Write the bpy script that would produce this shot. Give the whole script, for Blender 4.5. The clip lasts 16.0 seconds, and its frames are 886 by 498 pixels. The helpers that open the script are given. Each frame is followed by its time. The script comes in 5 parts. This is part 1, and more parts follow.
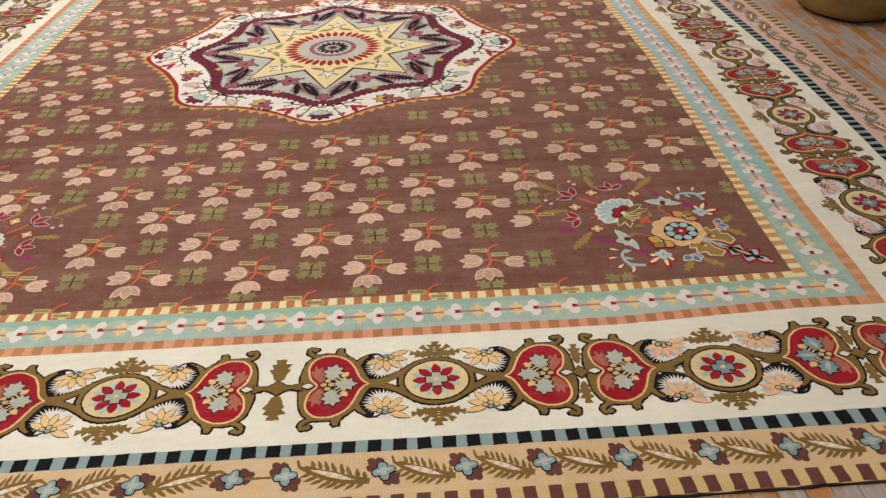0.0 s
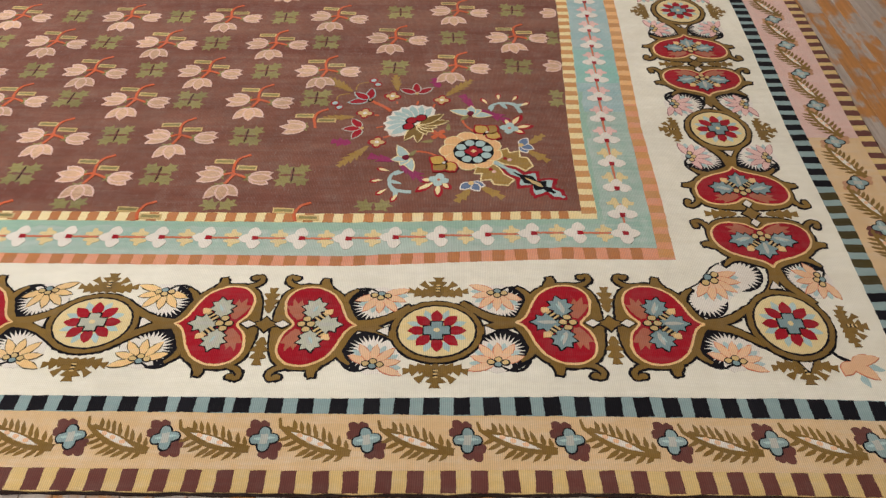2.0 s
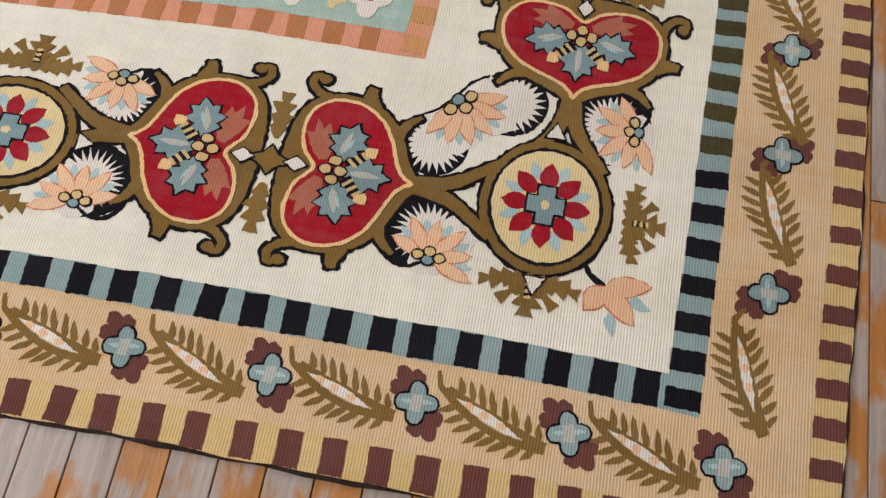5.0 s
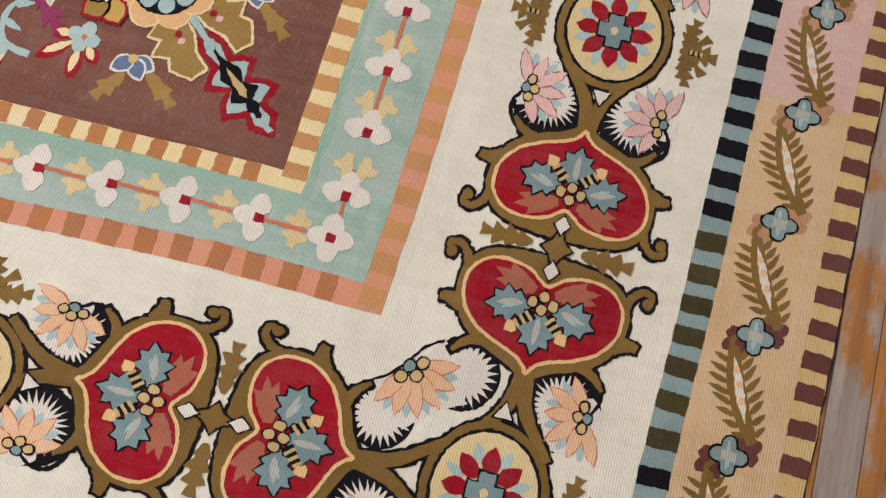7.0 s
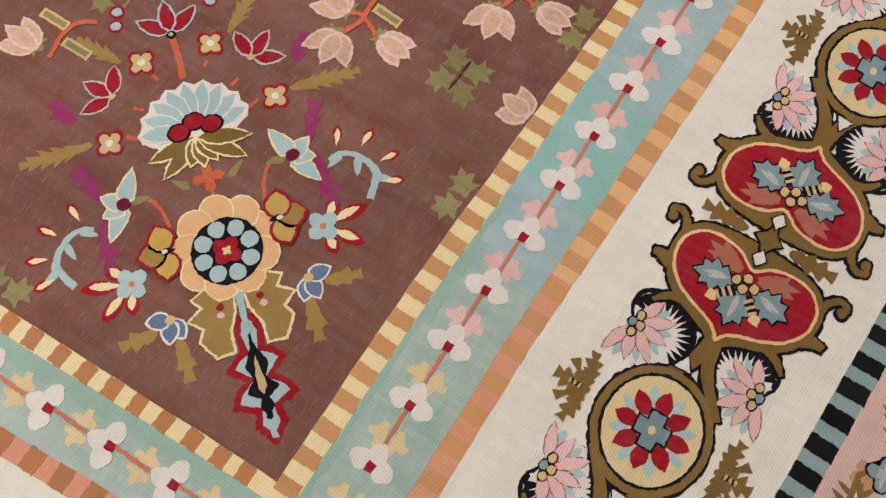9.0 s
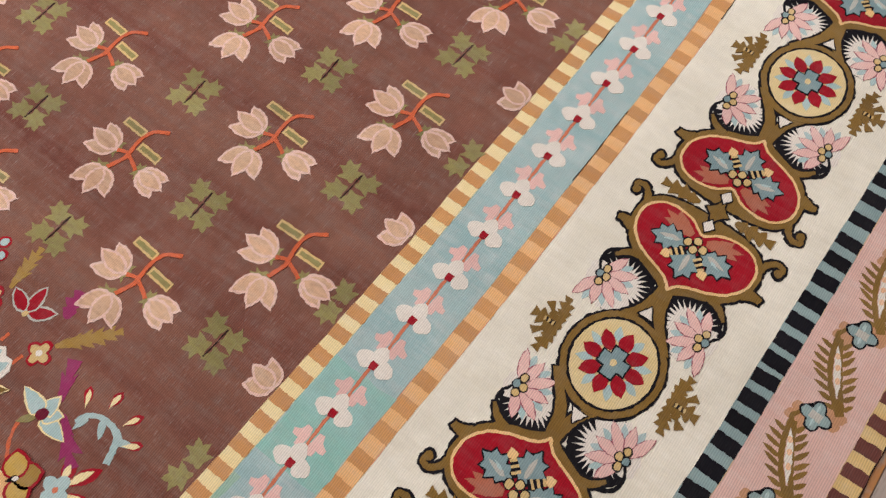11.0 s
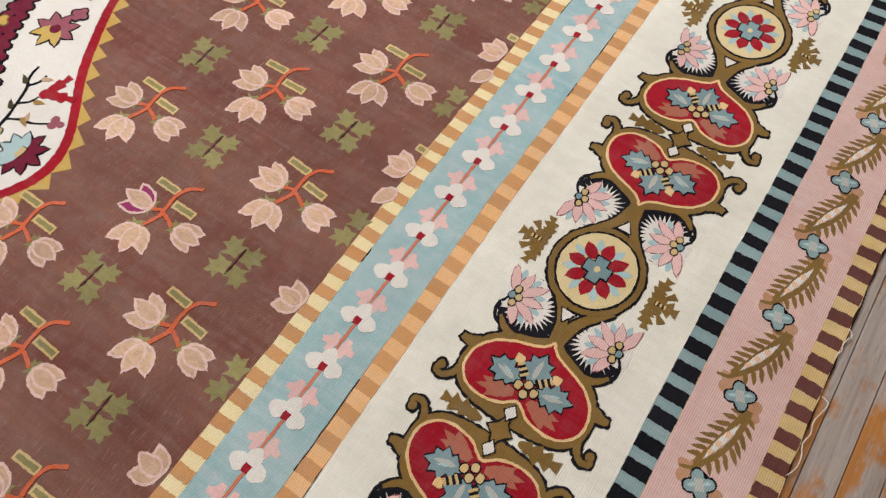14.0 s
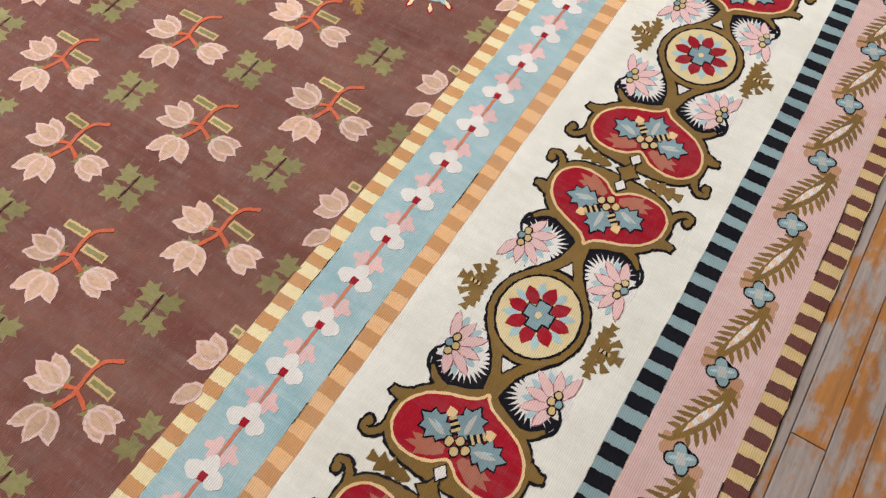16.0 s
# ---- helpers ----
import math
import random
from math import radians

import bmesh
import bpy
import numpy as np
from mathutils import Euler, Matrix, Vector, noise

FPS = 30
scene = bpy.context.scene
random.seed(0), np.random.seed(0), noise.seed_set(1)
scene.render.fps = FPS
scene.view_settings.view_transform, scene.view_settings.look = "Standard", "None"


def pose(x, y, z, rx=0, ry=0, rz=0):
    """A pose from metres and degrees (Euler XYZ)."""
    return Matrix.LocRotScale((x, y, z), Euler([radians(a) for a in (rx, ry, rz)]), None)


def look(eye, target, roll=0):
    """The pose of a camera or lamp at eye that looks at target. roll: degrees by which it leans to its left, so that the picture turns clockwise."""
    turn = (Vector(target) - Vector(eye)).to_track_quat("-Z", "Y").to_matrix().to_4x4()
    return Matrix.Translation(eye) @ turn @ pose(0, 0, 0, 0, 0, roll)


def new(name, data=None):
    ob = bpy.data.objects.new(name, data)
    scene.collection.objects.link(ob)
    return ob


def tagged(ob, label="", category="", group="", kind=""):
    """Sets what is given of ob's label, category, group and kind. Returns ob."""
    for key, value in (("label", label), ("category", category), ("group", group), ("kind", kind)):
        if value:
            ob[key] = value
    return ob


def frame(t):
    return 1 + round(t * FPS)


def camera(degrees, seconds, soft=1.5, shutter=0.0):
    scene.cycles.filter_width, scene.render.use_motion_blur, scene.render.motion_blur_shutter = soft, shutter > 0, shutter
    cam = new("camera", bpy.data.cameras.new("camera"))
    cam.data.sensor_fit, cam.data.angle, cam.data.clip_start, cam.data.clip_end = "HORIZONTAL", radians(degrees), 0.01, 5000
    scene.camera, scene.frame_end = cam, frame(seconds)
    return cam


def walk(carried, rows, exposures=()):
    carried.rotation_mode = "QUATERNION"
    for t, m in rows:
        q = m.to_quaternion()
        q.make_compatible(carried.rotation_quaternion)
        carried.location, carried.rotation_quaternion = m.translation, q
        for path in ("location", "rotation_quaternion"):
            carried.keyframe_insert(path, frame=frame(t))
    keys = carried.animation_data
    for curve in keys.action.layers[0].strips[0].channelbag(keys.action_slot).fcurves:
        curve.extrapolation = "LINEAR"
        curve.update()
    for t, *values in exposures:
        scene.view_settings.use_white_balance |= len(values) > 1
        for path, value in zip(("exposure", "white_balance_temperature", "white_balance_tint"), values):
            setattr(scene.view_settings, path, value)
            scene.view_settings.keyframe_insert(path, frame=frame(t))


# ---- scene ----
cam = camera(59.9, 16.0, soft=1.4)
PATH = [
    (0, (-1.072, -1.742, 1.345), (-1.013, -0.098, 0.208), -1.7),
    (0.5, (-0.896, -1.613, 1.305), (-0.834, 0.012, 0.141), -1.5),
    (1, (-0.686, -1.523, 1.279), (-0.634, 0.062, 0.061), -1.1),
    (1.5, (-0.465, -1.465, 1.249), (-0.443, 0.063, -0.041), -0.6),
    (2, (-0.307, -1.392, 1.208), (-0.333, 0.05, -0.177), -0.2),
    (2.5, (-0.168, -1.279, 1.15), (-0.239, 0.057, -0.336), 0.3),
    (3, (-0.015, -1.145, 1.113), (-0.125, 0.053, -0.485), 0.7),
    (3.5, (0.134, -1.003, 1.032), (-0.004, 0.025, -0.678), 0.6),
    (4, (0.258, -0.871, 0.957), (0.122, -0.003, -0.84), 0.7),
    (4.2, (0.292, -0.841, 0.929), (0.159, -0.025, -0.892), 0.8),
    (6.3, (0.327, -0.492, 0.969), (0.268, -0.026, -0.975), 4.9),
    (6.5, (0.313, -0.429, 0.987), (0.256, 0.028, -0.959), 5.8),
    (7, (0.285, -0.275, 1.051), (0.214, 0.143, -0.904), 6.1),
    (7.5, (0.236, -0.131, 1.083), (0.137, 0.296, -0.869), 6.5),
    (8, (0.184, -0.01, 1.091), (0.046, 0.41, -0.86), 6.0),
    (8.2, (0.153, 0.022, 1.091), (-0.003, 0.439, -0.859), 5.8),
    (10.3, (0.266, 0.423, 1.209), (-0.139, 0.928, -0.683), -2.5),
    (10.5, (0.301, 0.469, 1.221), (-0.116, 0.994, -0.664), -2.1),
    (11, (0.403, 0.608, 1.244), (-0.064, 1.217, -0.602), -1.3),
    (11.5, (0.442, 0.736, 1.273), (-0.058, 1.408, -0.543), -0.8),
    (12, (0.455, 0.921, 1.277), (-0.068, 1.654, -0.509), -0.1),
    (12.5, (0.472, 1.088, 1.265), (-0.069, 1.854, -0.501), -0.3),
    (13, (0.508, 1.277, 1.252), (-0.038, 2.066, -0.503), -0.2),
    (13.5, (0.556, 1.513, 1.241), (0.01, 2.315, -0.507), -0.1),
    (14, (0.558, 1.712, 1.221), (0.015, 2.519, -0.526), -0.2),
    (14.5, (0.545, 1.928, 1.214), (0.013, 2.743, -0.533), 0.3),
    (15, (0.546, 2.121, 1.206), (0.026, 2.947, -0.54), 0.8),
    (15.5, (0.568, 2.332, 1.212), (0.049, 3.16, -0.533), 0.6),
    (16, (0.581, 2.53, 1.199), (0.061, 3.371, -0.539), 0.7),
]
EXPOSURE = [(0, -0.27, 6900, 9), (2, -0.12, 6750, 9), (3.5, 0.02, 6350, 10), (6.5, 0.10, 6450, 11), (7, 0.08, 6500, 11.5), (8, 0.03, 6500, 12), (10.5, 0.05, 6550, 13), (13, -0.02, 6400, 11), (14.5, -0.13, 6250, 9), (16, -0.16, 6150, 10)]
walk(cam, [(t, look(eye, target, roll)) for t, eye, target, roll in PATH], EXPOSURE)

# ---- world and light ----
world = bpy.data.worlds.new("world")
scene.world = world
world.use_nodes = True
wn = world.node_tree
sky = wn.nodes.new("ShaderNodeTexSky")
sky.sky_type, sky.sun_disc, sky.sun_elevation, sky.sun_rotation = "NISHITA", False, radians(35), radians(200)
wn.links.new(sky.outputs[0], wn.nodes["Background"].inputs[0])
wn.nodes["Background"].inputs[1].default_value = 0.12

ROOM = (-6.2, -4.2, 3.4, 7.6, 3.1)  # x0, y0, x1, y1, ceiling


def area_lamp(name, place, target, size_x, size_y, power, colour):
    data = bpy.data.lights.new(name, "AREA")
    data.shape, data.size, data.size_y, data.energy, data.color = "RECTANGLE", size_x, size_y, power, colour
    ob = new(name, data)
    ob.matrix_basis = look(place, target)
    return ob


# unseen area lamps added overhead, placed and weighted to even out the carpet's brightness
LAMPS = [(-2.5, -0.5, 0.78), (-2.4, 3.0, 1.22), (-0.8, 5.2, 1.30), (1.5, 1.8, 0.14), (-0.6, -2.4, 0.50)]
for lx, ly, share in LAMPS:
    area_lamp("overhead_fill", (lx, ly, 3.0), (lx, ly, 0), 1.2, 0.6, 72 * share, (1.0, 0.985, 0.975))


# ---- materials ----
def srgb(r, g, b):
    return tuple((c / 255 / 12.92) if c < 10 else ((c / 255 + 0.055) / 1.055) ** 2.4 for c in (r, g, b))


class Nodes:
    def __init__(self, name):
        self.mat = bpy.data.materials.new(name)
        self.mat.use_nodes = True
        self.tree = self.mat.node_tree
        self.bsdf = self.tree.nodes["Principled BSDF"]

    def add(self, kind, **values):
        node = self.tree.nodes.new(kind)
        for key, value in values.items():
            node.inputs[key.replace("_", " ")].default_value = value
        return node

    def link(self, a, b):
        self.tree.links.new(a, b)

    def math(self, op, a, b=None, c=None):
        node = self.tree.nodes.new("ShaderNodeMath")
        node.operation = op
        for n, v in enumerate((a, b, c)):
            if v is None:
                continue
            if isinstance(v, (int, float)):
                node.inputs[n].default_value = v
            else:
                self.link(v, node.inputs[n])
        return node.outputs[0]

    def place(self, scale):
        geo, mapping = self.add("ShaderNodeNewGeometry"), self.add("ShaderNodeMapping", Scale=scale)
        self.link(geo.outputs["Position"], mapping.inputs["Vector"])
        return mapping.outputs[0]

    def noise(self, where, scale, detail=2.0, rough=0.5):
        node = self.add("ShaderNodeTexNoise", Scale=scale, Detail=detail, Roughness=rough)
        self.link(where, node.inputs["Vector"])
        return node.outputs["Fac"]

    def mix(self, fac, a, b, blend="MIX"):
        node = self.tree.nodes.new("ShaderNodeMix")
        node.data_type, node.blend_type = "RGBA", blend
        for k, v in ((0, fac), (6, a), (7, b)):
            if isinstance(v, (int, float)):
                node.inputs[k].default_value = v
            elif isinstance(v, tuple):
                node.inputs[k].default_value = (*v[:3], 1)
            else:
                self.link(v, node.inputs[k])
        return node.outputs[2]

    def ramp(self, fac, lo, hi):
        node = self.add("ShaderNodeMapRange")
        node.inputs["From Min"].default_value, node.inputs["From Max"].default_value = lo, hi
        self.link(fac, node.inputs["Value"])
        return node.outputs[0]


RIB = 0.0038


def wool(name, rgb, second=None, abrash=0.35, spread=0.12, wear=0.12, ribs=0.26, fade=0.0, mottle=0.3, patch=0.0):
    """Weft-faced flat weave: ribs along y, dye bands along x, flecks of worn yarn."""
    n = Nodes(name)
    base = srgb(*rgb)
    other = srgb(*second) if second else tuple(c * 0.78 for c in base)
    bands = n.noise(n.place((0.6, 9.0, 1)), 1.0, 3.0, 0.6)
    clouds = n.math("ADD", n.math("MULTIPLY", n.noise(n.place((1, 1, 1)), 5.0, 4.0, 0.6), 0.6), n.math("MULTIPLY", n.noise(n.place((22, 60, 1)), 1.0, 4.0, 0.65), 0.4))
    colour = n.mix(n.math("MULTIPLY", n.ramp(bands, 0.35, 0.72), abrash * 2), base, other)
    streak = n.math("ADD", n.math("MULTIPLY", n.noise(n.place((7, 75, 1)), 1.0, 3.0, 0.65), 0.5), n.math("MULTIPLY", n.noise(n.place((30, 14, 1)), 1.0, 4.0, 0.7), 0.5))
    faded = tuple(c * 0.72 + 0.28 * max(0.1, sum(base) / 3) * 1.25 for c in base)
    colour = n.mix(n.math("MULTIPLY", n.ramp(streak, 0.46, 0.66), mottle * 2), colour, faded)
    if patch:
        stain = n.math("ADD", n.math("MULTIPLY", n.noise(n.place((1.6, 2.6, 1)), 1.0, 4.0, 0.65), 0.7), n.math("MULTIPLY", n.noise(n.place((11, 17, 1)), 1.0, 3.0, 0.6), 0.3))
        colour = n.mix(n.math("MULTIPLY", n.ramp(stain, 0.50, 0.64), patch), colour, srgb(103, 53, 48))
    rand = n.add("ShaderNodeObjectInfo").outputs["Random"]
    dark = n.math("ADD", n.math("MULTIPLY", n.math("SUBTRACT", clouds, 0.5), spread * 3.0), 1.0)
    dark = n.math("ADD", dark, n.math("MULTIPLY", n.math("SUBTRACT", rand, 0.5), spread))
    # ribs: the shade in their grooves is put into the colour, besides the bump
    geo = n.add("ShaderNodeNewGeometry")
    xyz = n.add("ShaderNodeSeparateXYZ")
    n.link(geo.outputs["Position"], xyz.inputs[0])
    wob = n.math("MULTIPLY", n.noise(n.place((4, 9, 1)), 1.0, 2.0), 0.0035)
    phase = n.math("MULTIPLY", n.math("ADD", xyz.outputs["X"], wob), 2 * math.pi / RIB)
    rib = n.math("ADD", n.math("MULTIPLY", n.math("SINE", phase), 0.5), 0.5)
    weft = n.noise(n.place((90, 520, 1)), 1.0, 1.0)
    fleck = n.noise(n.place((420, 38, 1)), 1.0, 2.0, 0.7)
    tone = n.math("ADD", n.math("MULTIPLY", rib, ribs), 1.0 - 0.6 * ribs)
    tone = n.math("MULTIPLY", tone, n.math("ADD", n.math("MULTIPLY", weft, ribs * 0.7), 1.0 - ribs * 0.35))
    tone = n.math("MULTIPLY", tone, dark)
    grey = n.add("ShaderNodeCombineColor")
    for k in range(3):
        n.link(tone, grey.inputs[k])
    colour = n.mix(1.0, colour, grey.outputs[0], "MULTIPLY")
    pale = tuple(min(0.8, c * 0.5 + 0.3) for c in base)
    colour = n.mix(n.math("MULTIPLY", n.ramp(fleck, 0.60, 0.76), wear), colour, pale)
    if fade:
        thin = n.noise(n.place((70, 150, 1)), 1.0, 3.0, 0.7)
        colour = n.mix(n.math("MULTIPLY", n.ramp(thin, 0.46, 0.68), fade), colour, srgb(122, 83, 73))
    n.link(colour, n.bsdf.inputs["Base Color"])
    n.bsdf.inputs["Roughness"].default_value = 0.92
    n.bsdf.inputs["Specular IOR Level"].default_value = 0.12
    n.bsdf.inputs["Sheen Weight"].default_value = 0.0 if max(rgb) < 80 else 0.06
    n.bsdf.inputs["Sheen Roughness"].default_value = 0.5
    bump = n.add("ShaderNodeBump", Strength=0.55, Distance=0.0013)
    n.link(n.math("ADD", n.math("MULTIPLY", rib, 0.7), n.math("MULTIPLY", weft, 0.5)), bump.inputs["Height"])
    pucker = n.add("ShaderNodeBump", Strength=0.6, Distance=0.018)
    n.link(n.noise(n.place((9, 5, 1)), 1.0, 3.0, 0.55), pucker.inputs["Height"])
    n.link(pucker.outputs[0], bump.inputs["Normal"])
    n.link(bump.outputs[0], n.bsdf.inputs["Normal"])
    return n.mat


M = {
    "brown": wool("brown_wool", (128, 89, 76), (106, 62, 54), abrash=0.5, spread=0.42, wear=0.5, ribs=0.44, mottle=0.45, patch=0.25),
    "ivory": wool("ivory_wool", (243, 240, 227), (232, 227, 210), spread=0.16, ribs=0.13, wear=0.04, mottle=0.25),
    "teal": wool("sea_green_wool", (172, 190, 183), (132, 170, 158), abrash=0.45, spread=0.24, wear=0.3, mottle=0.5),
    "blue": wool("sky_blue_wool", (178, 203, 205), (150, 188, 194), abrash=0.45, spread=0.22, wear=0.3, mottle=0.5),
    "tealdark": wool("slate_teal_wool", (146, 170, 172), (124, 150, 154), spread=0.2),
    "leafblue": wool("grey_blue_wool", (136, 161, 166), (110, 140, 148), spread=0.2),
    "paleblue": wool("pale_blue_wool", (178, 203, 205), (158, 190, 192)),
    "midblue": wool("denim_blue_wool", (104, 126, 160), (90, 112, 148)),
    "navy": wool("navy_black_wool", (24, 24, 31), (34, 33, 37), spread=0.4, wear=0.04, mottle=0.0),
    "olivedark": wool("dark_olive_wool", (78, 70, 42), (60, 56, 40)),
    "olive": wool("olive_gold_wool", (138, 109, 56), (118, 90, 45), spread=0.2),
    "sage": wool("sage_green_wool", (152, 146, 94), (132, 126, 82), spread=0.3, wear=0.35, fade=0.32),
    "red": wool("crimson_wool", (168, 24, 42), (140, 18, 34)),
    "yellow": wool("straw_yellow_wool", (228, 209, 160), (218, 194, 138), spread=0.06),
    "rim": wool("pale_gold_wool", (238, 202, 146), (230, 188, 130)),
    "peach": wool("peach_wool", (238, 198, 160), (226, 176, 140), spread=0.08),
    "pink": wool("rose_pink_wool", (234, 196, 190), (224, 176, 174), spread=0.12),
    "tan": wool("tan_wool", (224, 194, 154), (208, 172, 126), spread=0.12, mottle=0.4),
    "rose": wool("dusty_rose_wool", (222, 188, 180), (212, 172, 164), spread=0.12, mottle=0.4),
    "apricot": wool("apricot_wool", (232, 160, 132), (224, 170, 120)),
    "amber": wool("amber_wool", (206, 150, 98), (214, 164, 110)),
    "sand": wool("sand_wool", (236, 188, 134), (230, 178, 124)),
    "moss": wool("moss_gold_wool", (172, 140, 76), (150, 118, 60), fade=0.16),
    "turquoise": wool("turquoise_wool", (146, 202, 192), (166, 204, 204), abrash=0.6, spread=0.2, wear=0.3, mottle=0.5),
    "seagreen": wool("sea_edge_wool", (146, 184, 166), (160, 188, 176), abrash=0.5, spread=0.24, wear=0.3, mottle=0.5),
    "silver": wool("silver_grey_wool", (192, 194, 178), (170, 176, 164), spread=0.2),
    "slit": wool("dark_slit_wool", (52, 38, 34), (40, 30, 28)),
    "ochre": wool("ochre_wool", (188, 124, 82), (206, 146, 92)),
    "cream": wool("cream_wool", (243, 226, 176), (236, 214, 160), spread=0.05),
    "mauve": wool("mauve_brown_wool", (112, 68, 62), (96, 56, 52)),
    "straw": wool("dull_yellow_wool", (214, 187, 132), (202, 170, 112), spread=0.2),
    "taupe": wool("taupe_wool", (196, 150, 116), (180, 132, 98)),
    "orange": wool("orange_wool", (218, 108, 70), (204, 96, 62), fade=0.3),
    "coral": wool("coral_wool", (214, 128, 98), (204, 116, 86)),
    "petal": wool("ivory_pink_wool", (216, 180, 150), (204, 162, 134), spread=0.3, fade=0.30),
    "petalrim": wool("pale_pink_wool", (232, 198, 188), (224, 188, 176), fade=0.26),
    "white": wool("white_wool", (233, 228, 220), (224, 216, 208), spread=0.05),
    "magenta": wool("magenta_wool", (156, 56, 106), (140, 48, 92)),
    "wine": wool("wine_wool", (118, 26, 52), (96, 22, 46)),
    "grey": wool("pale_grey_wool", (192, 190, 182), (172, 180, 176)),
    "plum": wool("plum_wool", (160, 92, 104), (142, 78, 92)),
    "gold": wool("old_gold_wool", (206, 172, 92), (196, 156, 78)),
    "heartleaf": wool("faded_rose_wool", (182, 112, 88), (164, 92, 76)),
}


def floor_material():
    n = Nodes("worn_painted_boards")
    rand = n.add("ShaderNodeObjectInfo").outputs["Random"]
    geo = n.add("ShaderNodeNewGeometry")
    isl = geo.outputs["Random Per Island"]
    shift = n.add("ShaderNodeCombineXYZ")
    n.link(n.math("MULTIPLY", n.math("ADD", rand, isl), 37.0), shift.inputs["Z"])
    where = n.add("ShaderNodeVectorMath")
    n.link(geo.outputs["Position"], where.inputs[0])
    n.link(shift.outputs[0], where.inputs[1])
    def at(scale):
        mp = n.add("ShaderNodeMapping", Scale=scale)
        n.link(where.outputs[0], mp.inputs["Vector"])
        return mp.outputs[0]
    grain = n.noise(at((90, 3.0, 1)), 1.0, 6.0, 0.65)
    patch = n.noise(at((17, 8.0, 1)), 1.0, 6.0, 0.62)
    fine = n.noise(at((300, 30, 1)), 1.0, 3.0, 0.6)
    wood = n.mix(grain, srgb(138, 88, 46), srgb(214, 148, 78))
    # weathered grey, its pale end lifted to stand in for reflected sheen
    grey = n.mix(grain, srgb(124, 113, 107), srgb(206, 193, 184))
    pick = n.math("ADD", patch, n.math("MULTIPLY", n.math("SUBTRACT", rand, 0.5), 0.16))
    colour = n.mix(n.ramp(pick, 0.43, 0.53), wood, grey)
    brown = n.noise(at((30, 2.0, 1)), 1.0, 4.0, 0.6)
    colour = n.mix(n.math("MULTIPLY", n.ramp(brown, 0.5, 0.75), 0.4), colour, srgb(112, 88, 72))
    colour = n.mix(n.math("MULTIPLY", n.ramp(fine, 0.55, 0.75), 0.35), colour, srgb(70, 54, 44))
    n.link(colour, n.bsdf.inputs["Base Color"])
    rough = n.math("ADD", n.math("MULTIPLY", patch, 0.3), 0.26)
    n.link(rough, n.bsdf.inputs["Roughness"])
    bump = n.add("ShaderNodeBump", Strength=0.4, Distance=0.001)
    n.link(n.math("ADD", grain, fine), bump.inputs["Height"])
    n.link(bump.outputs[0], n.bsdf.inputs["Normal"])
    return n.mat


def plain(name, rgb, rough=0.8, grain=0.1, scale=8.0, bump_size=0.002):
    n = Nodes(name)
    a = n.noise(n.place((1, 1, 1)), scale, 5.0, 0.6)
    b = n.noise(n.place((1, 1, 1)), scale * 14, 3.0, 0.6)
    base = srgb(*rgb)
    colour = n.mix(n.ramp(a, 0.3, 0.7), tuple(c * (1 - grain) for c in base), tuple(min(1, c * (1 + grain)) for c in base))
    n.link(colour, n.bsdf.inputs["Base Color"])
    n.bsdf.inputs["Roughness"].default_value = rough
    bump = n.add("ShaderNodeBump", Strength=0.3, Distance=bump_size)
    n.link(n.math("ADD", a, n.math("MULTIPLY", b, 0.4)), bump.inputs["Height"])
    n.link(bump.outputs[0], n.bsdf.inputs["Normal"])
    return n.mat


BOARDS = floor_material()
PLASTER = plain("wall_plaster", (205, 198, 186))
CEILING = plain("ceiling_paint", (225, 222, 215))
GOLD_CLOTH = plain("golden_brown_cloth", (126, 98, 48), 0.7, 0.3, 9.0, 0.004)
WHITE_CLOTH = plain("white_cloth", (222, 222, 226), 0.85, 0.06, 20.0, 0.002)
DARK = plain("floor_gap_dark", (38, 30, 26))

# ---- drawing tools ----
DZ = 0.0004
rng = random.Random(7)


def part(name, mesh, parent, m=None, label="", kind=""):
    ob = new(name, mesh)
    ob.parent = parent
    if m is not None:
        ob.matrix_basis = m
    return tagged(ob, label, kind=kind)


def box_mesh(name, x0, y0, z0, x1, y1, z1, mat, edge=0.0):
    bm = bmesh.new()
    bmesh.ops.create_cube(bm, size=1.0)
    bmesh.ops.scale(bm, vec=(x1 - x0, y1 - y0, z1 - z0), verts=bm.verts)
    bmesh.ops.translate(bm, vec=((x0 + x1) / 2, (y0 + y1) / 2, (z0 + z1) / 2), verts=bm.verts)
    if edge:
        bmesh.ops.bevel(bm, geom=bm.edges[:], offset=edge, segments=1, affect="EDGES")
    mesh = bpy.data.meshes.new(name)
    bm.to_mesh(mesh)
    bm.free()
    mesh.materials.append(mat)
    return mesh


def smooth(points, closed=True, n=5):
    """Catmull-Rom through the points."""
    out, k = [], len(points)
    spans = range(k) if closed else range(k - 1)
    for i in spans:
        if closed:
            a, b, c, d = (points[(i + j) % k] for j in (-1, 0, 1, 2))
        else:
            a, b, c, d = (points[min(max(i + j, 0), k - 1)] for j in (-1, 0, 1, 2))
        for s in range(n):
            t = s / n
            out.append(tuple(0.5 * (2 * b[e] + (c[e] - a[e]) * t + (2 * a[e] - 5 * b[e] + 4 * c[e] - d[e]) * t * t
                                    + (3 * b[e] - a[e] - 3 * c[e] + d[e]) * t ** 3) for e in (0, 1)))
    if not closed:
        out.append(points[-1])
    return out


def signed(poly):
    return 0.5 * sum(a[0] * b[1] - b[0] * a[1] for a, b in zip(poly, poly[1:] + poly[:1]))


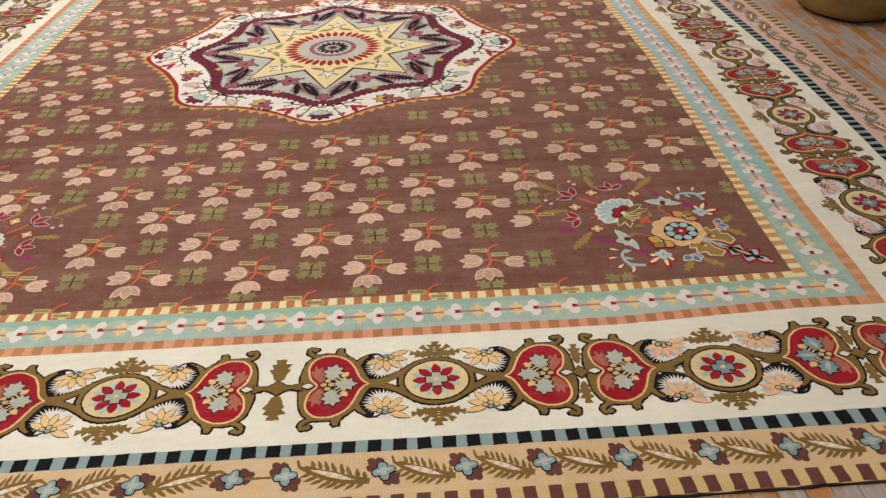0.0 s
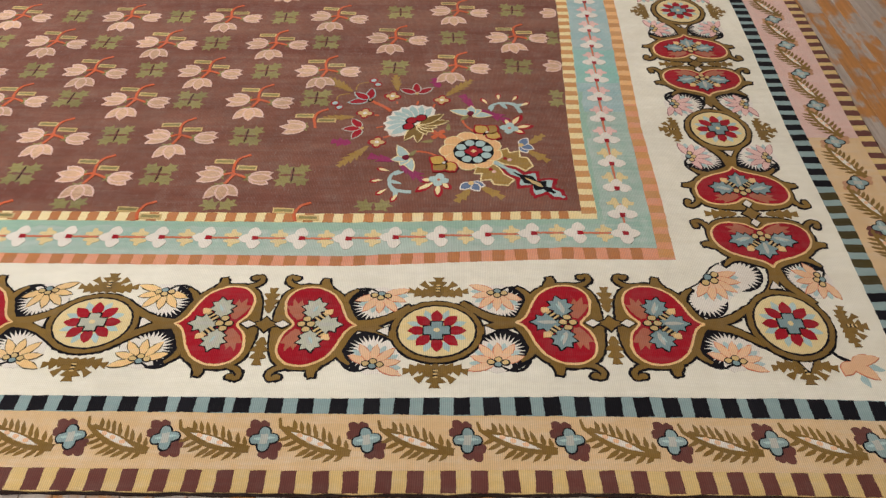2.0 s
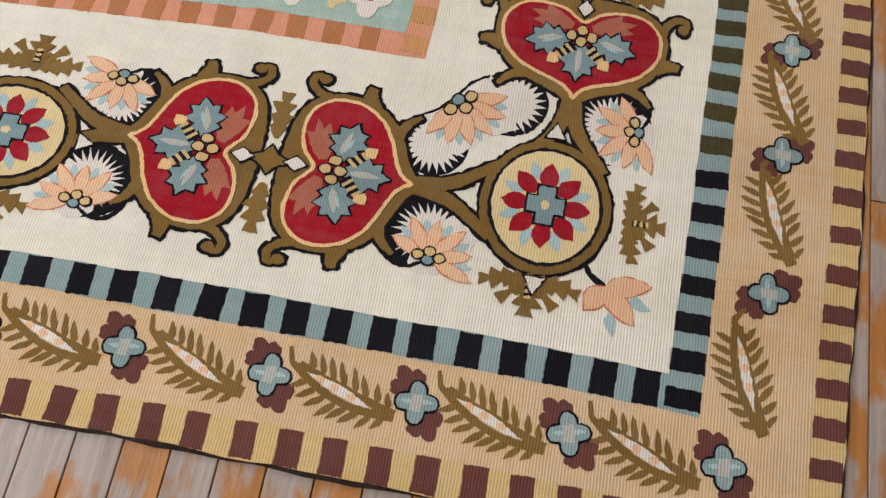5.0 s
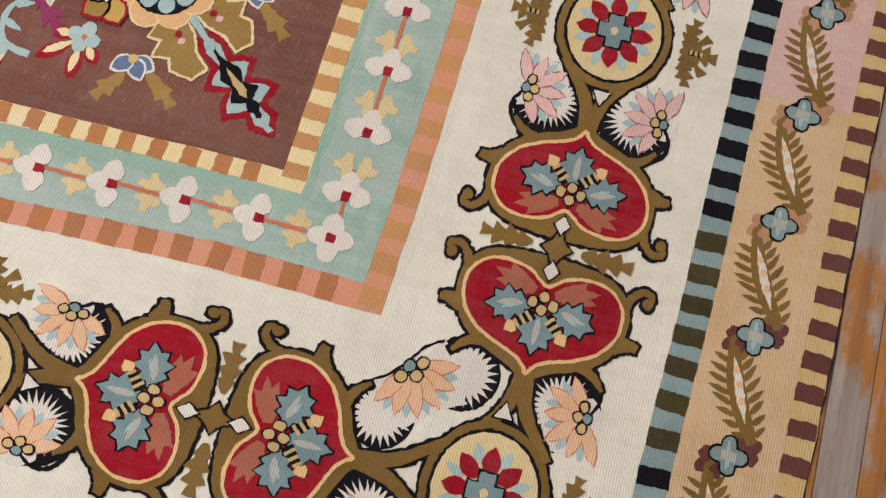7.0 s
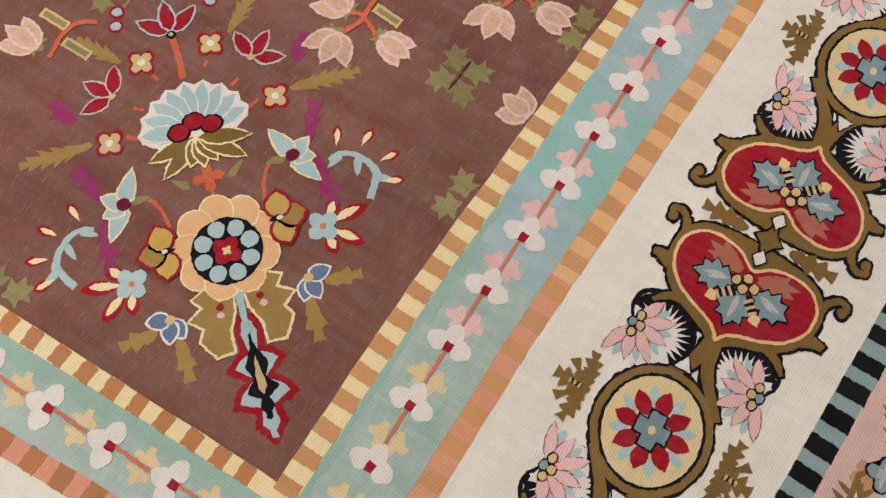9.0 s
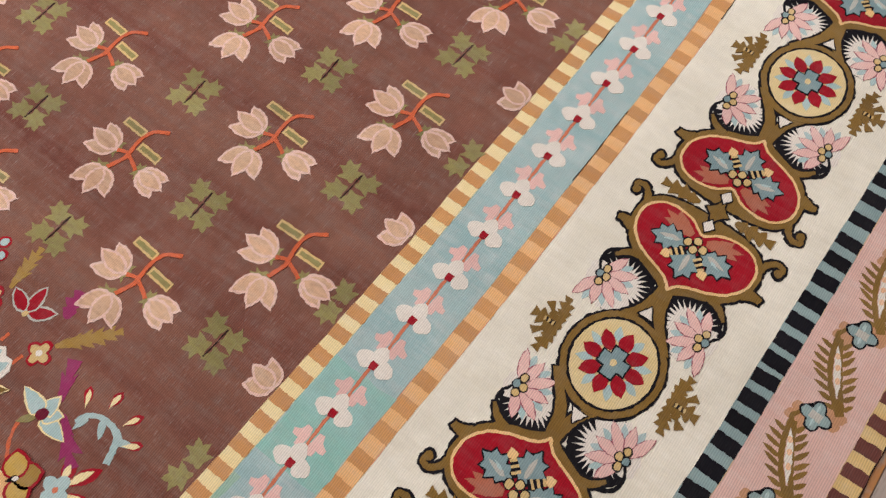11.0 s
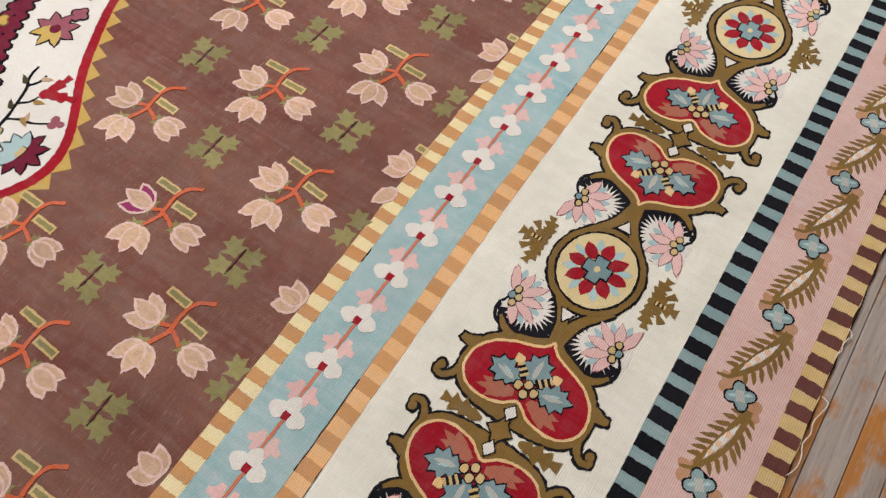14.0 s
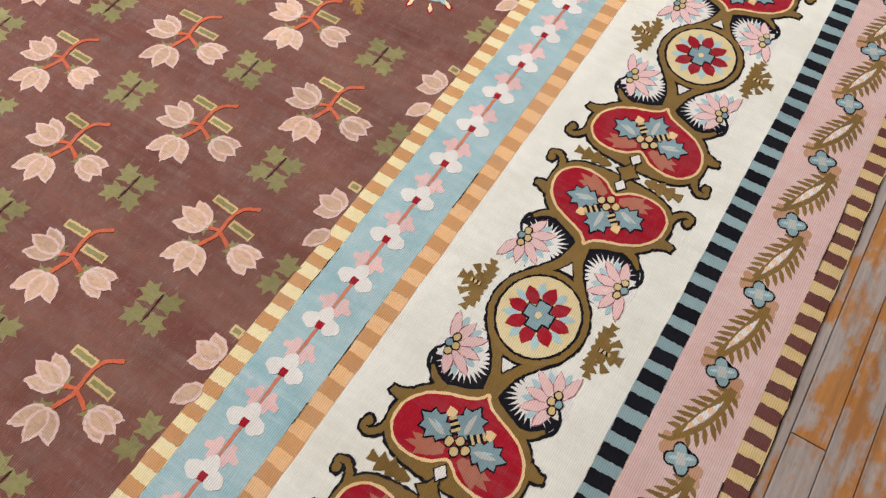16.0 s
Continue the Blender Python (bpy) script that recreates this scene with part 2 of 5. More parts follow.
def grow(poly, d):
    """The outline moved outwards by d."""
    poly = list(poly) if signed(poly) > 0 else list(poly)[::-1]
    out, k = [], len(poly)
    for i in range(k):
        a, b, c = poly[i - 1], poly[i], poly[(i + 1) % k]
        n1, n2 = (b[1] - a[1], a[0] - b[0]), (c[1] - b[1], b[0] - c[0])
        l1, l2 = math.hypot(*n1) or 1, math.hypot(*n2) or 1
        nx, ny = n1[0] / l1 + n2[0] / l2, n1[1] / l1 + n2[1] / l2
        q = max(0.9, math.hypot(nx, ny) ** 2 / 2)
        out.append((b[0] + d * nx / q, b[1] + d * ny / q))
    return out


def ellipse(cx, cy, rx, ry=None, n=24, turn=0.0):
    ry = rx if ry is None else ry
    c, s = math.cos(turn), math.sin(turn)
    return [(cx + rx * math.cos(a) * c - ry * math.sin(a) * s, cy + rx * math.cos(a) * s + ry * math.sin(a) * c)
            for a in (2 * math.pi * i / n for i in range(n))]


def petal(x, y, angle, length, width, n=5, blunt=0.55):
    """A leaf from its base at (x, y)."""
    c, s = math.cos(angle), math.sin(angle)
    pts = [(0, 0.0)]
    side = [(t / n, math.sin(math.pi * (t / n) ** blunt) ** 0.8) for t in range(1, n)]
    pts = [(0, 0)] + [(t * length, -w * width / 2) for t, w in side] + [(length, 0)] + [(t * length, w * width / 2) for t, w in side[::-1]]
    return [(x + u * c - v * s, y + u * s + v * c) for u, v in pts]


def ribbon(points, width, n=5):
    pts = smooth(points, False, n) if len(points) > 2 else list(points)
    k = len(pts)
    left, right = [], []
    for i, p in enumerate(pts):
        a, b = pts[max(i - 1, 0)], pts[min(i + 1, k - 1)]
        dx, dy = b[0] - a[0], b[1] - a[1]
        d = math.hypot(dx, dy) or 1
        w = width if isinstance(width, float) else width[0] + (width[1] - width[0]) * i / (k - 1)
        left.append((p[0] - dy / d * w / 2, p[1] + dx / d * w / 2))
        right.append((p[0] + dy / d * w / 2, p[1] - dx / d * w / 2))
    return right + left[::-1]


def feather(p0, p1, width, teeth, bend=0.0, slant=0.9, body=0.42):
    """A toothed leaf from p0 to its tip p1."""
    dx, dy = p1[0] - p0[0], p1[1] - p0[1]
    d = math.hypot(dx, dy)
    ux, uy = dx / d, dy / d
    def at(t, off):
        off += bend * math.sin(math.pi * t)
        return (p0[0] + dx * t - uy * off, p0[1] + dy * t + ux * off)
    def side(sign):
        out = []
        for i in range(teeth):
            t = (i + 0.5) / teeth
            full = math.sin(math.pi * (0.12 + 0.8 * t)) * width / 2
            out.append(at(max(0, t - 0.35 / teeth), sign * full * body))
            out.append(at(min(1, t + slant / teeth), sign * full * rng.uniform(0.85, 1.1)))
        return out
    return [at(0, -width * 0.06)] + side(-1) + [at(1, 0)] + side(1)[::-1] + [at(0, width * 0.06)]


def lobed(x, y, angle, length, width):
    """A small leaf of five lobes."""
    shape = [(0, 0.04), (0.22, 0.20), (0.14, 0.42), (0.40, 0.30), (0.50, 0.50), (0.64, 0.26), (0.80, 0.28), (0.78, 0.10), (1, 0.0)]
    pts = shape + [(u, -v) for u, v in shape[::-1]]
    c, s = math.cos(angle), math.sin(angle)
    return [(x + u * length * c - v * width * s, y + u * length * s + v * width * c) for u, v in pts]


def spade(x, y, angle, length, width):
    """A leaf with a narrow foot and seven points."""
    shape = [(0, 0.05), (0.16, 0.14), (0.26, 0.34), (0.36, 0.52), (0.46, 0.26), (0.62, 0.32), (0.80, 0.44), (0.76, 0.14), (0.90, 0.10), (1.02, 0)]
    pts = shape + [(u, -v) for u, v in shape[::-1]]
    c, s = math.cos(angle), math.sin(angle)
    return [(x + u * length * c - v * width * s, y + u * length * s + v * width * c) for u, v in pts]


def flower_outline(x, y, r, lobes, depth=0.35, turn=0.0, n=6):
    k = lobes * n
    return [(x + r * (1 - depth + depth * abs(math.cos(lobes * a / 2))) * math.cos(a + turn),
             y + r * (1 - depth + depth * abs(math.cos(lobes * a / 2))) * math.sin(a + turn)) for a in (2 * math.pi * i / k for i in range(k))]


def ragged(poly, step=0.0045, amp=0.0009):
    """The stepped edge of weaving."""
    out = []
    for a, b in zip(poly, poly[1:] + poly[:1]):
        d = math.hypot(b[0] - a[0], b[1] - a[1])
        k = max(1, int(d / step))
        for i in range(k):
            t = i / k
            out.append((a[0] + (b[0] - a[0]) * t + rng.uniform(-amp, amp), a[1] + (b[1] - a[1]) * t + rng.uniform(-amp, amp)))
    return out


class Art:
    """Flat woven shapes laid over one another, each a thin solid with its own yarn."""

    def __init__(self):
        self.verts, self.faces, self.index, self.mats, self.count, self.pieces, self.now = [], [], [], [], 0, [], self

    def on(self, name):
        """What follows belongs to a piece of its own."""
        self.now = Art()
        self.pieces.append((name, self.now))
        return self

    def add(self, poly, yarn, layer, rough=True, move=None, step=0.0045, amp=0.0009):
        poly = list(poly) if signed(list(poly)) > 0 else list(poly)[::-1]
        if rough:
            poly = ragged(poly, step, amp)
        if move:
            poly = [move(*p) for p in poly]
        to = self.now
        if yarn not in to.mats:
            to.mats.append(yarn)
        self.count += 1
        z = (layer + 0.010 * (self.count % 7)) * DZ  # yarns that cross lie over one another
        k, n, slot = len(to.verts), len(poly), to.mats.index(yarn)
        to.verts += [(x, y, z) for x, y in poly] + [(x, y, -0.0006) for x, y in poly]
        to.faces.append(tuple(range(k, k + n)))
        to.faces += [(k + i, k + n + i, k + n + (i + 1) % n, k + (i + 1) % n) for i in range(n)]
        to.index += [slot] * (n + 1)
        return self

    def lined(self, poly, yarn, line, layer, d=0.003):
        return self.add(grow(poly, d), line, layer).add(poly, yarn, layer + 1)

    def rimmed(self, polys, yarn, rim, layer, d=0.002):
        """Petals that overlap, each with its rim."""
        for k, poly in enumerate(polys):
            self.add(grow(poly, d), rim, layer + 0.14 * k).add(poly, yarn, layer + 0.07 + 0.14 * k)
        return self

    def mesh(self, name):
        mesh = bpy.data.meshes.new(name)
        mesh.from_pydata(self.verts, [], self.faces)
        for yarn in self.mats:
            mesh.materials.append(M[yarn])
        mesh.polygons.foreach_set("material_index", self.index)
        mesh.update()
        return mesh

    def figure(self, name):
        """The meshes of a figure: its own first, then its pieces."""
        return ([(name, self.mesh(name))] if self.verts else []) + [(nm, piece.mesh(nm)) for nm, piece in self.pieces]

# ---- the room ----
X0, Y0, X1, Y1, TOP = ROOM
FLOOR_Z = -0.006
tagged(new("floor", box_mesh("floor", X0, Y0, FLOOR_Z - 0.2, X1, Y1, FLOOR_Z - 0.012, DARK)), "worn grey and orange wooden strip floor", "floor", kind="structure")
floor = bpy.data.objects["floor"]
for nm, bx in (("wall_north", (X0, Y1, FLOOR_Z, X1, Y1 + 0.2)), ("wall_south", (X0, Y0 - 0.2, FLOOR_Z, X1, Y0)),
               ("wall_west", (X0 - 0.2, Y0 - 0.2, FLOOR_Z, X0, Y1 + 0.2)), ("wall_east", (X1, Y0 - 0.2, FLOOR_Z, X1 + 0.2, Y1 + 0.2))):
    tagged(new(nm, box_mesh(nm, bx[0], bx[1], bx[2] - 0.2, bx[3], bx[4], TOP, PLASTER)), "plain off-white plastered room wall", "wall", kind="structure")
tagged(new("ceiling", box_mesh("ceiling", X0 - 0.2, Y0 - 0.2, TOP, X1 + 0.2, Y1 + 0.2, TOP + 0.2, CEILING)), "plain white painted ceiling", "ceiling", kind="structure")

# ---- the carpet: bands ----
CX, CY = -1.447, 2.045          # its middle
NEAR = (0.0, -0.030, -0.134, -0.170, -0.530, -0.574, -0.684, -0.728)
SIDE = (0.0, 0.036, 0.162, 0.198, 0.592, 0.636, 0.776, 0.816)
SHIFT_Y = (-0.75, -0.35, 0.0, 0.35, 1.0, 1.7, 2.4, 3.1, 3.8, 4.6)
SHIFT = (-0.030, -0.016, -0.002, 0.002, 0.033, 0.046, 0.030, 0.029, 0.028, 0.02)


LEFT_Y = (-0.75, -0.684, -0.574, -0.53, -0.352, -0.17, -0.134, -0.03, 0.0, 0.5)
LEFT_SAG = (-0.012, -0.012, -0.005, -0.015, -0.014, -0.023, -0.028, -0.020, -0.018, 0.0)
RIGHT_Y = (-0.75, -0.53, -0.352, -0.17, -0.134, -0.03, 0.0, 0.5)
RIGHT_SAG = (-0.004, -0.004, -0.002, 0.006, 0.007, 0.0, -0.002, 0.0)


def lie(x, y):
    """How the carpet really lies: its long side bulges a little and its near side sags."""
    side = min(1.0, max(0.0, (x + 0.45) / 0.4))
    x2 = x + side * float(np.interp(y, SHIFT_Y, SHIFT))
    x2 -= min(1.0, max(0.0, (x - 0.5) / 0.25)) * float(np.interp(y, (-0.75, -0.5, -0.3, 0.05, 0.4, 0.8), (0.016, 0.013, 0.008, 0.011, 0.006, 0.0)))
    left = min(1.0, max(0.0, (-0.05 - x) / 0.5))
    y2 = y + left * float(np.interp(y, LEFT_Y, LEFT_SAG)) + (1 - left) * float(np.interp(y, RIGHT_Y, RIGHT_SAG))
    if x > 0.4:
        y2 -= 0.025 * (x - 0.4) * min(1.0, max(0.0, (0.5 - y) / 0.5))
    if -0.5 < y < -0.2:
        y2 -= 0.018 * math.exp(-((x + 0.335) / 0.16) ** 2) * math.cos(math.pi * (y + 0.35) / 0.3)
    return (x2, y2)


def level(x, y):
    """The x that comes to lie at x on the near side."""
    return 2 * x - lie(x, y)[0]


def rect(k, extra=0.0):
    return (2 * CX - SIDE[k] - extra, NEAR[k] - extra, SIDE[k] + extra, 2 * CY - NEAR[k] + extra)


def sheet(art, x0, y0, x1, y1, yarn, layer, amp=0.0012):
    art.add([(x0, y0), (x1, y0), (x1, y1), (x0, y1)], yarn, layer, move=lie, step=0.03, amp=amp)


carpet = tagged(new("carpet"), "large flat-woven floral carpet with brown field and ivory border", "carpet")
back = Art()
x0, y0, x1, y1 = rect(7)
sheet(back, x0, y0, x1, y1, "straw", 0, 0.002)
back.verts = [(x, y, z if z > -0.0005 else FLOOR_Z) for x, y, z in back.verts]
part("backing", back.mesh("backing"), carpet, label="dull yellow edge weave")
# dark strip a few millimetres wider than the backing, set below its top
hem = Art()
sheet(hem, x0 - 0.0045, y0 - 0.0045, x1 + 0.003, y1 + 0.0045, "slit", 0, 0.002)
hem.verts = [(x, y, -0.0022 if z > -0.0005 else FLOOR_Z) for x, y, z in hem.verts]
part("hem", hem.mesh("hem"), carpet, label="thin dark strip just outside the carpet edge")
for k, yarn, nm, lay in ((6, "tan", "outer_border", 1), (5, "tealdark", "check_band", 2), (4, "ivory", "main_border", 3), (3, "apricot", "check_band", 4),
                         (2, "teal", "flower_band", 5), (1, "cream", "check_band", 6), (0, "brown", "field", 7)):
    art = Art()
    sheet(art, *rect(k), yarn, lay)
    part(nm, art.mesh(nm), carpet)
# dye changes along the long side
art = Art()
sheet(art, SIDE[5] + 0.0005, 0.31, SIDE[6] - 0.0005, 4.3, "rose", 1.5)
part("outer_border", art.mesh("outer_border"), carpet, label="dusty rose stretch of the outer border")
art = Art()
sheet(art, SIDE[1] + 0.0005, 0.42, SIDE[2] - 0.0005, 4.1, "blue", 5.5)
part("flower_band", art.mesh("flower_band"), carpet, label="sky blue stretch of the flower band")

art = Art()
sheet(art, SIDE[2] + 0.0005, 0.46, SIDE[3] - 0.0005, 4.1, "sand", 4.5)
part("check_band", art.mesh("check_band"), carpet, label="sand-coloured stretch of the check band")
art = Art()
sheet(art, SIDE[1] + 0.0005, 0.57, SIDE[2] - 0.0005, 0.76, "turquoise", 5.65, 0.004)
part("flower_band", art.mesh("flower_band"), carpet, label="turquoise stretch of the flower band")
# a greener dye lot along the inner edge
art = Art()
for k in range(26):
    x = SIDE[1] - 0.12 * k
    art.add([(x - 0.125, NEAR[1]), (x, NEAR[1]), (x + 0.01, NEAR[1] - rng.uniform(0.010, 0.018)), (x - 0.03, NEAR[1] - rng.uniform(0.018, 0.034)), (x - 0.08, NEAR[1] - rng.uniform(0.012, 0.030)), (x - 0.125, NEAR[1] - rng.uniform(0.010, 0.022))], "seagreen", 5.3 + 0.03 * (k % 3), move=lie, step=0.012, amp=0.002)
for k in range(5):
    y = NEAR[1] + 0.11 * k
    w = rng.uniform(0.010, 0.024)
    art.add([(SIDE[1], y), (SIDE[1] + w, y - 0.004), (SIDE[1] + w * 0.6, y + 0.06), (SIDE[1] + w, y + 0.112), (SIDE[1], y + 0.112)], "seagreen", 5.56 + 0.02 * (k % 3), move=lie, step=0.012, amp=0.002)
part("flower_band", art.mesh("flower_band"), carpet, label="greener dye along the inner edge of the flower band")
# slits where two colours meet along the warp
art = Art()
for line in (SIDE[1], SIDE[2], SIDE[3], SIDE[6]):
    y = -0.1
    while y < 4.0:
        length = rng.uniform(0.03, 0.22)
        if rng.random() < 0.22:
            art.add(ribbon([(line, y), (line + 0.0006, y + length / 2), (line, y + length)], rng.uniform(0.0008, 0.0015)), "slit", 7.6, move=lie, step=0.02)
        y += length + rng.uniform(0.02, 0.2)
part("slit", art.mesh("slit"), carpet, label="thin dark slits between colours", kind="stuff")

Z_IVORY, Z_BAND, Z_FIELD, Z_OUTER = 3 * DZ, 5.7 * DZ, 7 * DZ, 1.6 * DZ


def set_in(name, mesh, x, y, z, turn=0.0, label="", scale=(1, 1)):
    px, py = lie(x, y)
    meshes = mesh if isinstance(mesh, list) else [(name, mesh)]
    ob = part(name, meshes[0][1], carpet, pose(px, py, z, 0, 0, turn) @ Matrix.Diagonal((scale[0], scale[1], 1, 1)), label)
    for piece, data in meshes[1:]:
        part(piece, data, ob)
    return ob


# checks: every second square is set in
def square(yarn, w, h):
    art = Art()
    art.add([(-w / 2, -h / 2), (w / 2, -h / 2), (w / 2, h / 2), (-w / 2, h / 2)], yarn, 1, step=0.004, amp=0.0009)
    return art.mesh("square")


EVEN = ((0, 1), (0, 0))


def checks(inner, outer, yarns, near_run, side_run, z, dark=None, share=0.51, near_slip=EVEN, side_slip=EVEN):
    """near_run, side_run: a square's place and the pitch; the slips: how far the weaver was off along the run."""
    n0, n1, s0, s1 = NEAR[inner], NEAR[outer], SIDE[inner], SIDE[outer]
    (at_near, pitch_near), (at_side, pitch_side) = near_run, side_run
    near = square(yarns[0], pitch_near * share, abs(n1 - n0) - 0.001)
    side = square(yarns[-1], s1 - s0 - 0.001, pitch_side * share)
    other = square(dark, s1 - s0 - 0.001, pitch_side * share) if dark else side
    x = at_near + pitch_near * math.floor((s1 - at_near) / pitch_near)
    while x > 2 * CX - s1:
        if inner < 4 and x > s0 + 0.004 or inner == 4 and level(x, n1) > s1 - 0.014:
            x -= pitch_near
            continue
        tall = (lie(x, n0)[1] - lie(x, n1)[1]) / (n0 - n1)
        set_in("square", near, (level(x, n1) if inner > 3 else x) + float(np.interp(x, *near_slip)) + rng.uniform(-0.002, 0.002), (n0 + n1) / 2, z, rng.uniform(-4, 4), "", (rng.uniform(0.94, 1.06), tall))
        x -= pitch_near
    y, rest = at_side - pitch_side * math.floor((at_side - n1) / pitch_side), Art()
    while y < 2 * CY - n1:
        set_in("square", other if -0.24 < y < 0.08 else side, (s0 + s1) / 2, y + float(np.interp(y, *side_slip)) + rng.uniform(-0.0015, 0.0015), z, rng.uniform(-3, 3), "", (1, rng.uniform(0.94, 1.06)))
        y += pitch_side
    for far in (False, True):
        t = n1
        while t < (2 * CY - n1 if not far else 2 * CX * -1 + s1 + n1):
            if far:
                a = (2 * CX - s1 + (t - n1), 2 * CY - n0, 2 * CX - s1 + (t - n1) + pitch_near / 2, 2 * CY - n1)
            else:
                a = (2 * CX - s1, t, 2 * CX - s0, t + pitch_side / 2)
            rest.add([(a[0], a[1]), (a[2], a[1]), (a[2], a[3]), (a[0], a[3])], yarns[0], 1, step=0.02)
            t += pitch_near if far else pitch_side
    part("check_edging", rest.mesh("check_edging"), carpet, pose(0, 0, z), kind="stuff")


checks(0, 1, ["ochre", "amber"], (-0.274, 0.0467), (1.115, 0.0463), 6 * DZ)
checks(2, 3, ["ochre", "amber"], (-0.252, 0.0525), (0.010, 0.0535), 4 * DZ)
checks(4, 5, ["navy"], (0.276, 0.0563), (-0.072, 0.0478), 2 * DZ, "olivedark", 0.545,
       ((-0.75, -0.69, -0.58, -0.46, -0.1, 0.16, 0.27, 0.54), (-0.009, -0.017, -0.0125, -0.001, 0.0, -0.004, -0.011, -0.0165)),
       ((-0.41, -0.1, 0.2, 0.92, 1.1, 1.145, 1.19, 1.225, 1.3, 1.4, 1.5, 1.6, 1.91, 2.2, 2.5, 2.7, 2.85, 3.1), (-0.007, -0.003, -0.002, -0.012, -0.019, -0.027, -0.031, -0.041, -0.052, -0.054, -0.060, -0.053, -0.069, -0.060, -0.056, -0.047, -0.044, -0.047)))
checks(6, 7, ["mauve"], (-0.090, 0.0555), (-0.006, 0.04773), 0, side_slip=(
    (-0.365, -0.312, -0.255, -0.2, 0.0, 0.24, 2.03, 2.2, 2.4, 2.54, 2.8, 3.05), (-0.025, -0.0196, -0.0103, -0.006, 0.0, 0.005, -0.0134, 0.004, 0.0155, 0.02, 0.039, 0.036)))


# ---- the carpet: border figures ----
def roundel(core_yarn="leafblue"):
    a = Art()
    shape = ellipse(0, 0, 0.098, 0.090, 48)
    a.add(shape, "navy", 2.5, amp=0.0016).add(grow(shape, -0.0044), "olive", 6.2)
    a.on("disc").add(grow(shape, -0.0152), "navy", 7.2, amp=0.0012).add(grow(shape, -0.0196), "yellow", 8.2)
    for i in range(8):
        t = math.pi / 4 * i
        a.on("petal").add(petal(0.036 * math.cos(t + 0.39), 0.034 * math.sin(t + 0.39), t + 0.39, 0.029, 0.015, blunt=0.8), "paleblue", 9.2)
        a.on("petal").add(petal(0.021 * math.cos(t), 0.020 * math.sin(t), t, 0.039, 0.025, blunt=0.85), "red", 10.2)
    a.on("centre")
    core = [(0.026, 0.011), (0.011, 0.011), (0.011, 0.024), (-0.011, 0.024), (-0.011, 0.011), (-0.026, 0.011)]
    core += [(-x, -y) for x, y in core]
    a.lined(core, core_yarn, "navy", 11.2, 0.0028)
    a.add(ellipse(0, 0, 0.007, 0.006, 10), "yellow", 13.2)
    for s in (1, -1):
        a.on("wedge").lined([(s * 0.099, -0.013), (s * 0.121, 0.0), (s * 0.099, 0.013)], "white", "navy", 7.2, 0.0032)
    return a.figure("roundel")


def heart_shape():
    half = [(-0.160, 0.012), (-0.151, 0.031), (-0.143, 0.054), (-0.127, 0.082), (-0.104, 0.099), (-0.081, 0.104), (-0.059, 0.099), (-0.043, 0.083), (-0.037, 0.058), (-0.043, 0.027)]
    pts = [(-0.174, 0.0), (-0.170, 0.002)] + half + [(-0.058, 0.006), (-0.058, -0.006)] + [(x, -y) for x, y in half[::-1]] + [(-0.170, -0.002)]
    pts = [(-0.1 + (x + 0.1) * 1.03, y * 1.075) for x, y in pts]
    return smooth(pts, True, 4)


def trefoil_leaf(x, y, angle, length, width):
    """A leaf of seven sharp points."""
    shape = [(0, 0.07), (0.18, 0.17), (0.26, 0.40), (0.38, 0.30), (0.52, 0.58), (0.62, 0.34), (0.80, 0.42), (0.80, 0.17), (1, 0)]
    pts = shape + [(u, -v) for u, v in shape[::-1]]
    c, s = math.cos(angle), math.sin(angle)
    return [(x + u * length * c - v * width * s, y + u * length * s + v * width * c) for u, v in pts]


def flame(x, y, angle, length, width):
    """A leaf of three tongues that lean one way."""
    shape = [(0, 0.10), (0.30, 0.34), (0.62, 0.50), (0.55, 0.30), (0.88, 0.24), (0.74, 0.06), (1, -0.10), (0.66, -0.22), (0.70, -0.44), (0.36, -0.36), (0, -0.12)]
    c, s = math.cos(angle), math.sin(angle)
    return [(x + u * length * c - v * width * s, y + u * length * s + v * width * c) for u, v in shape]


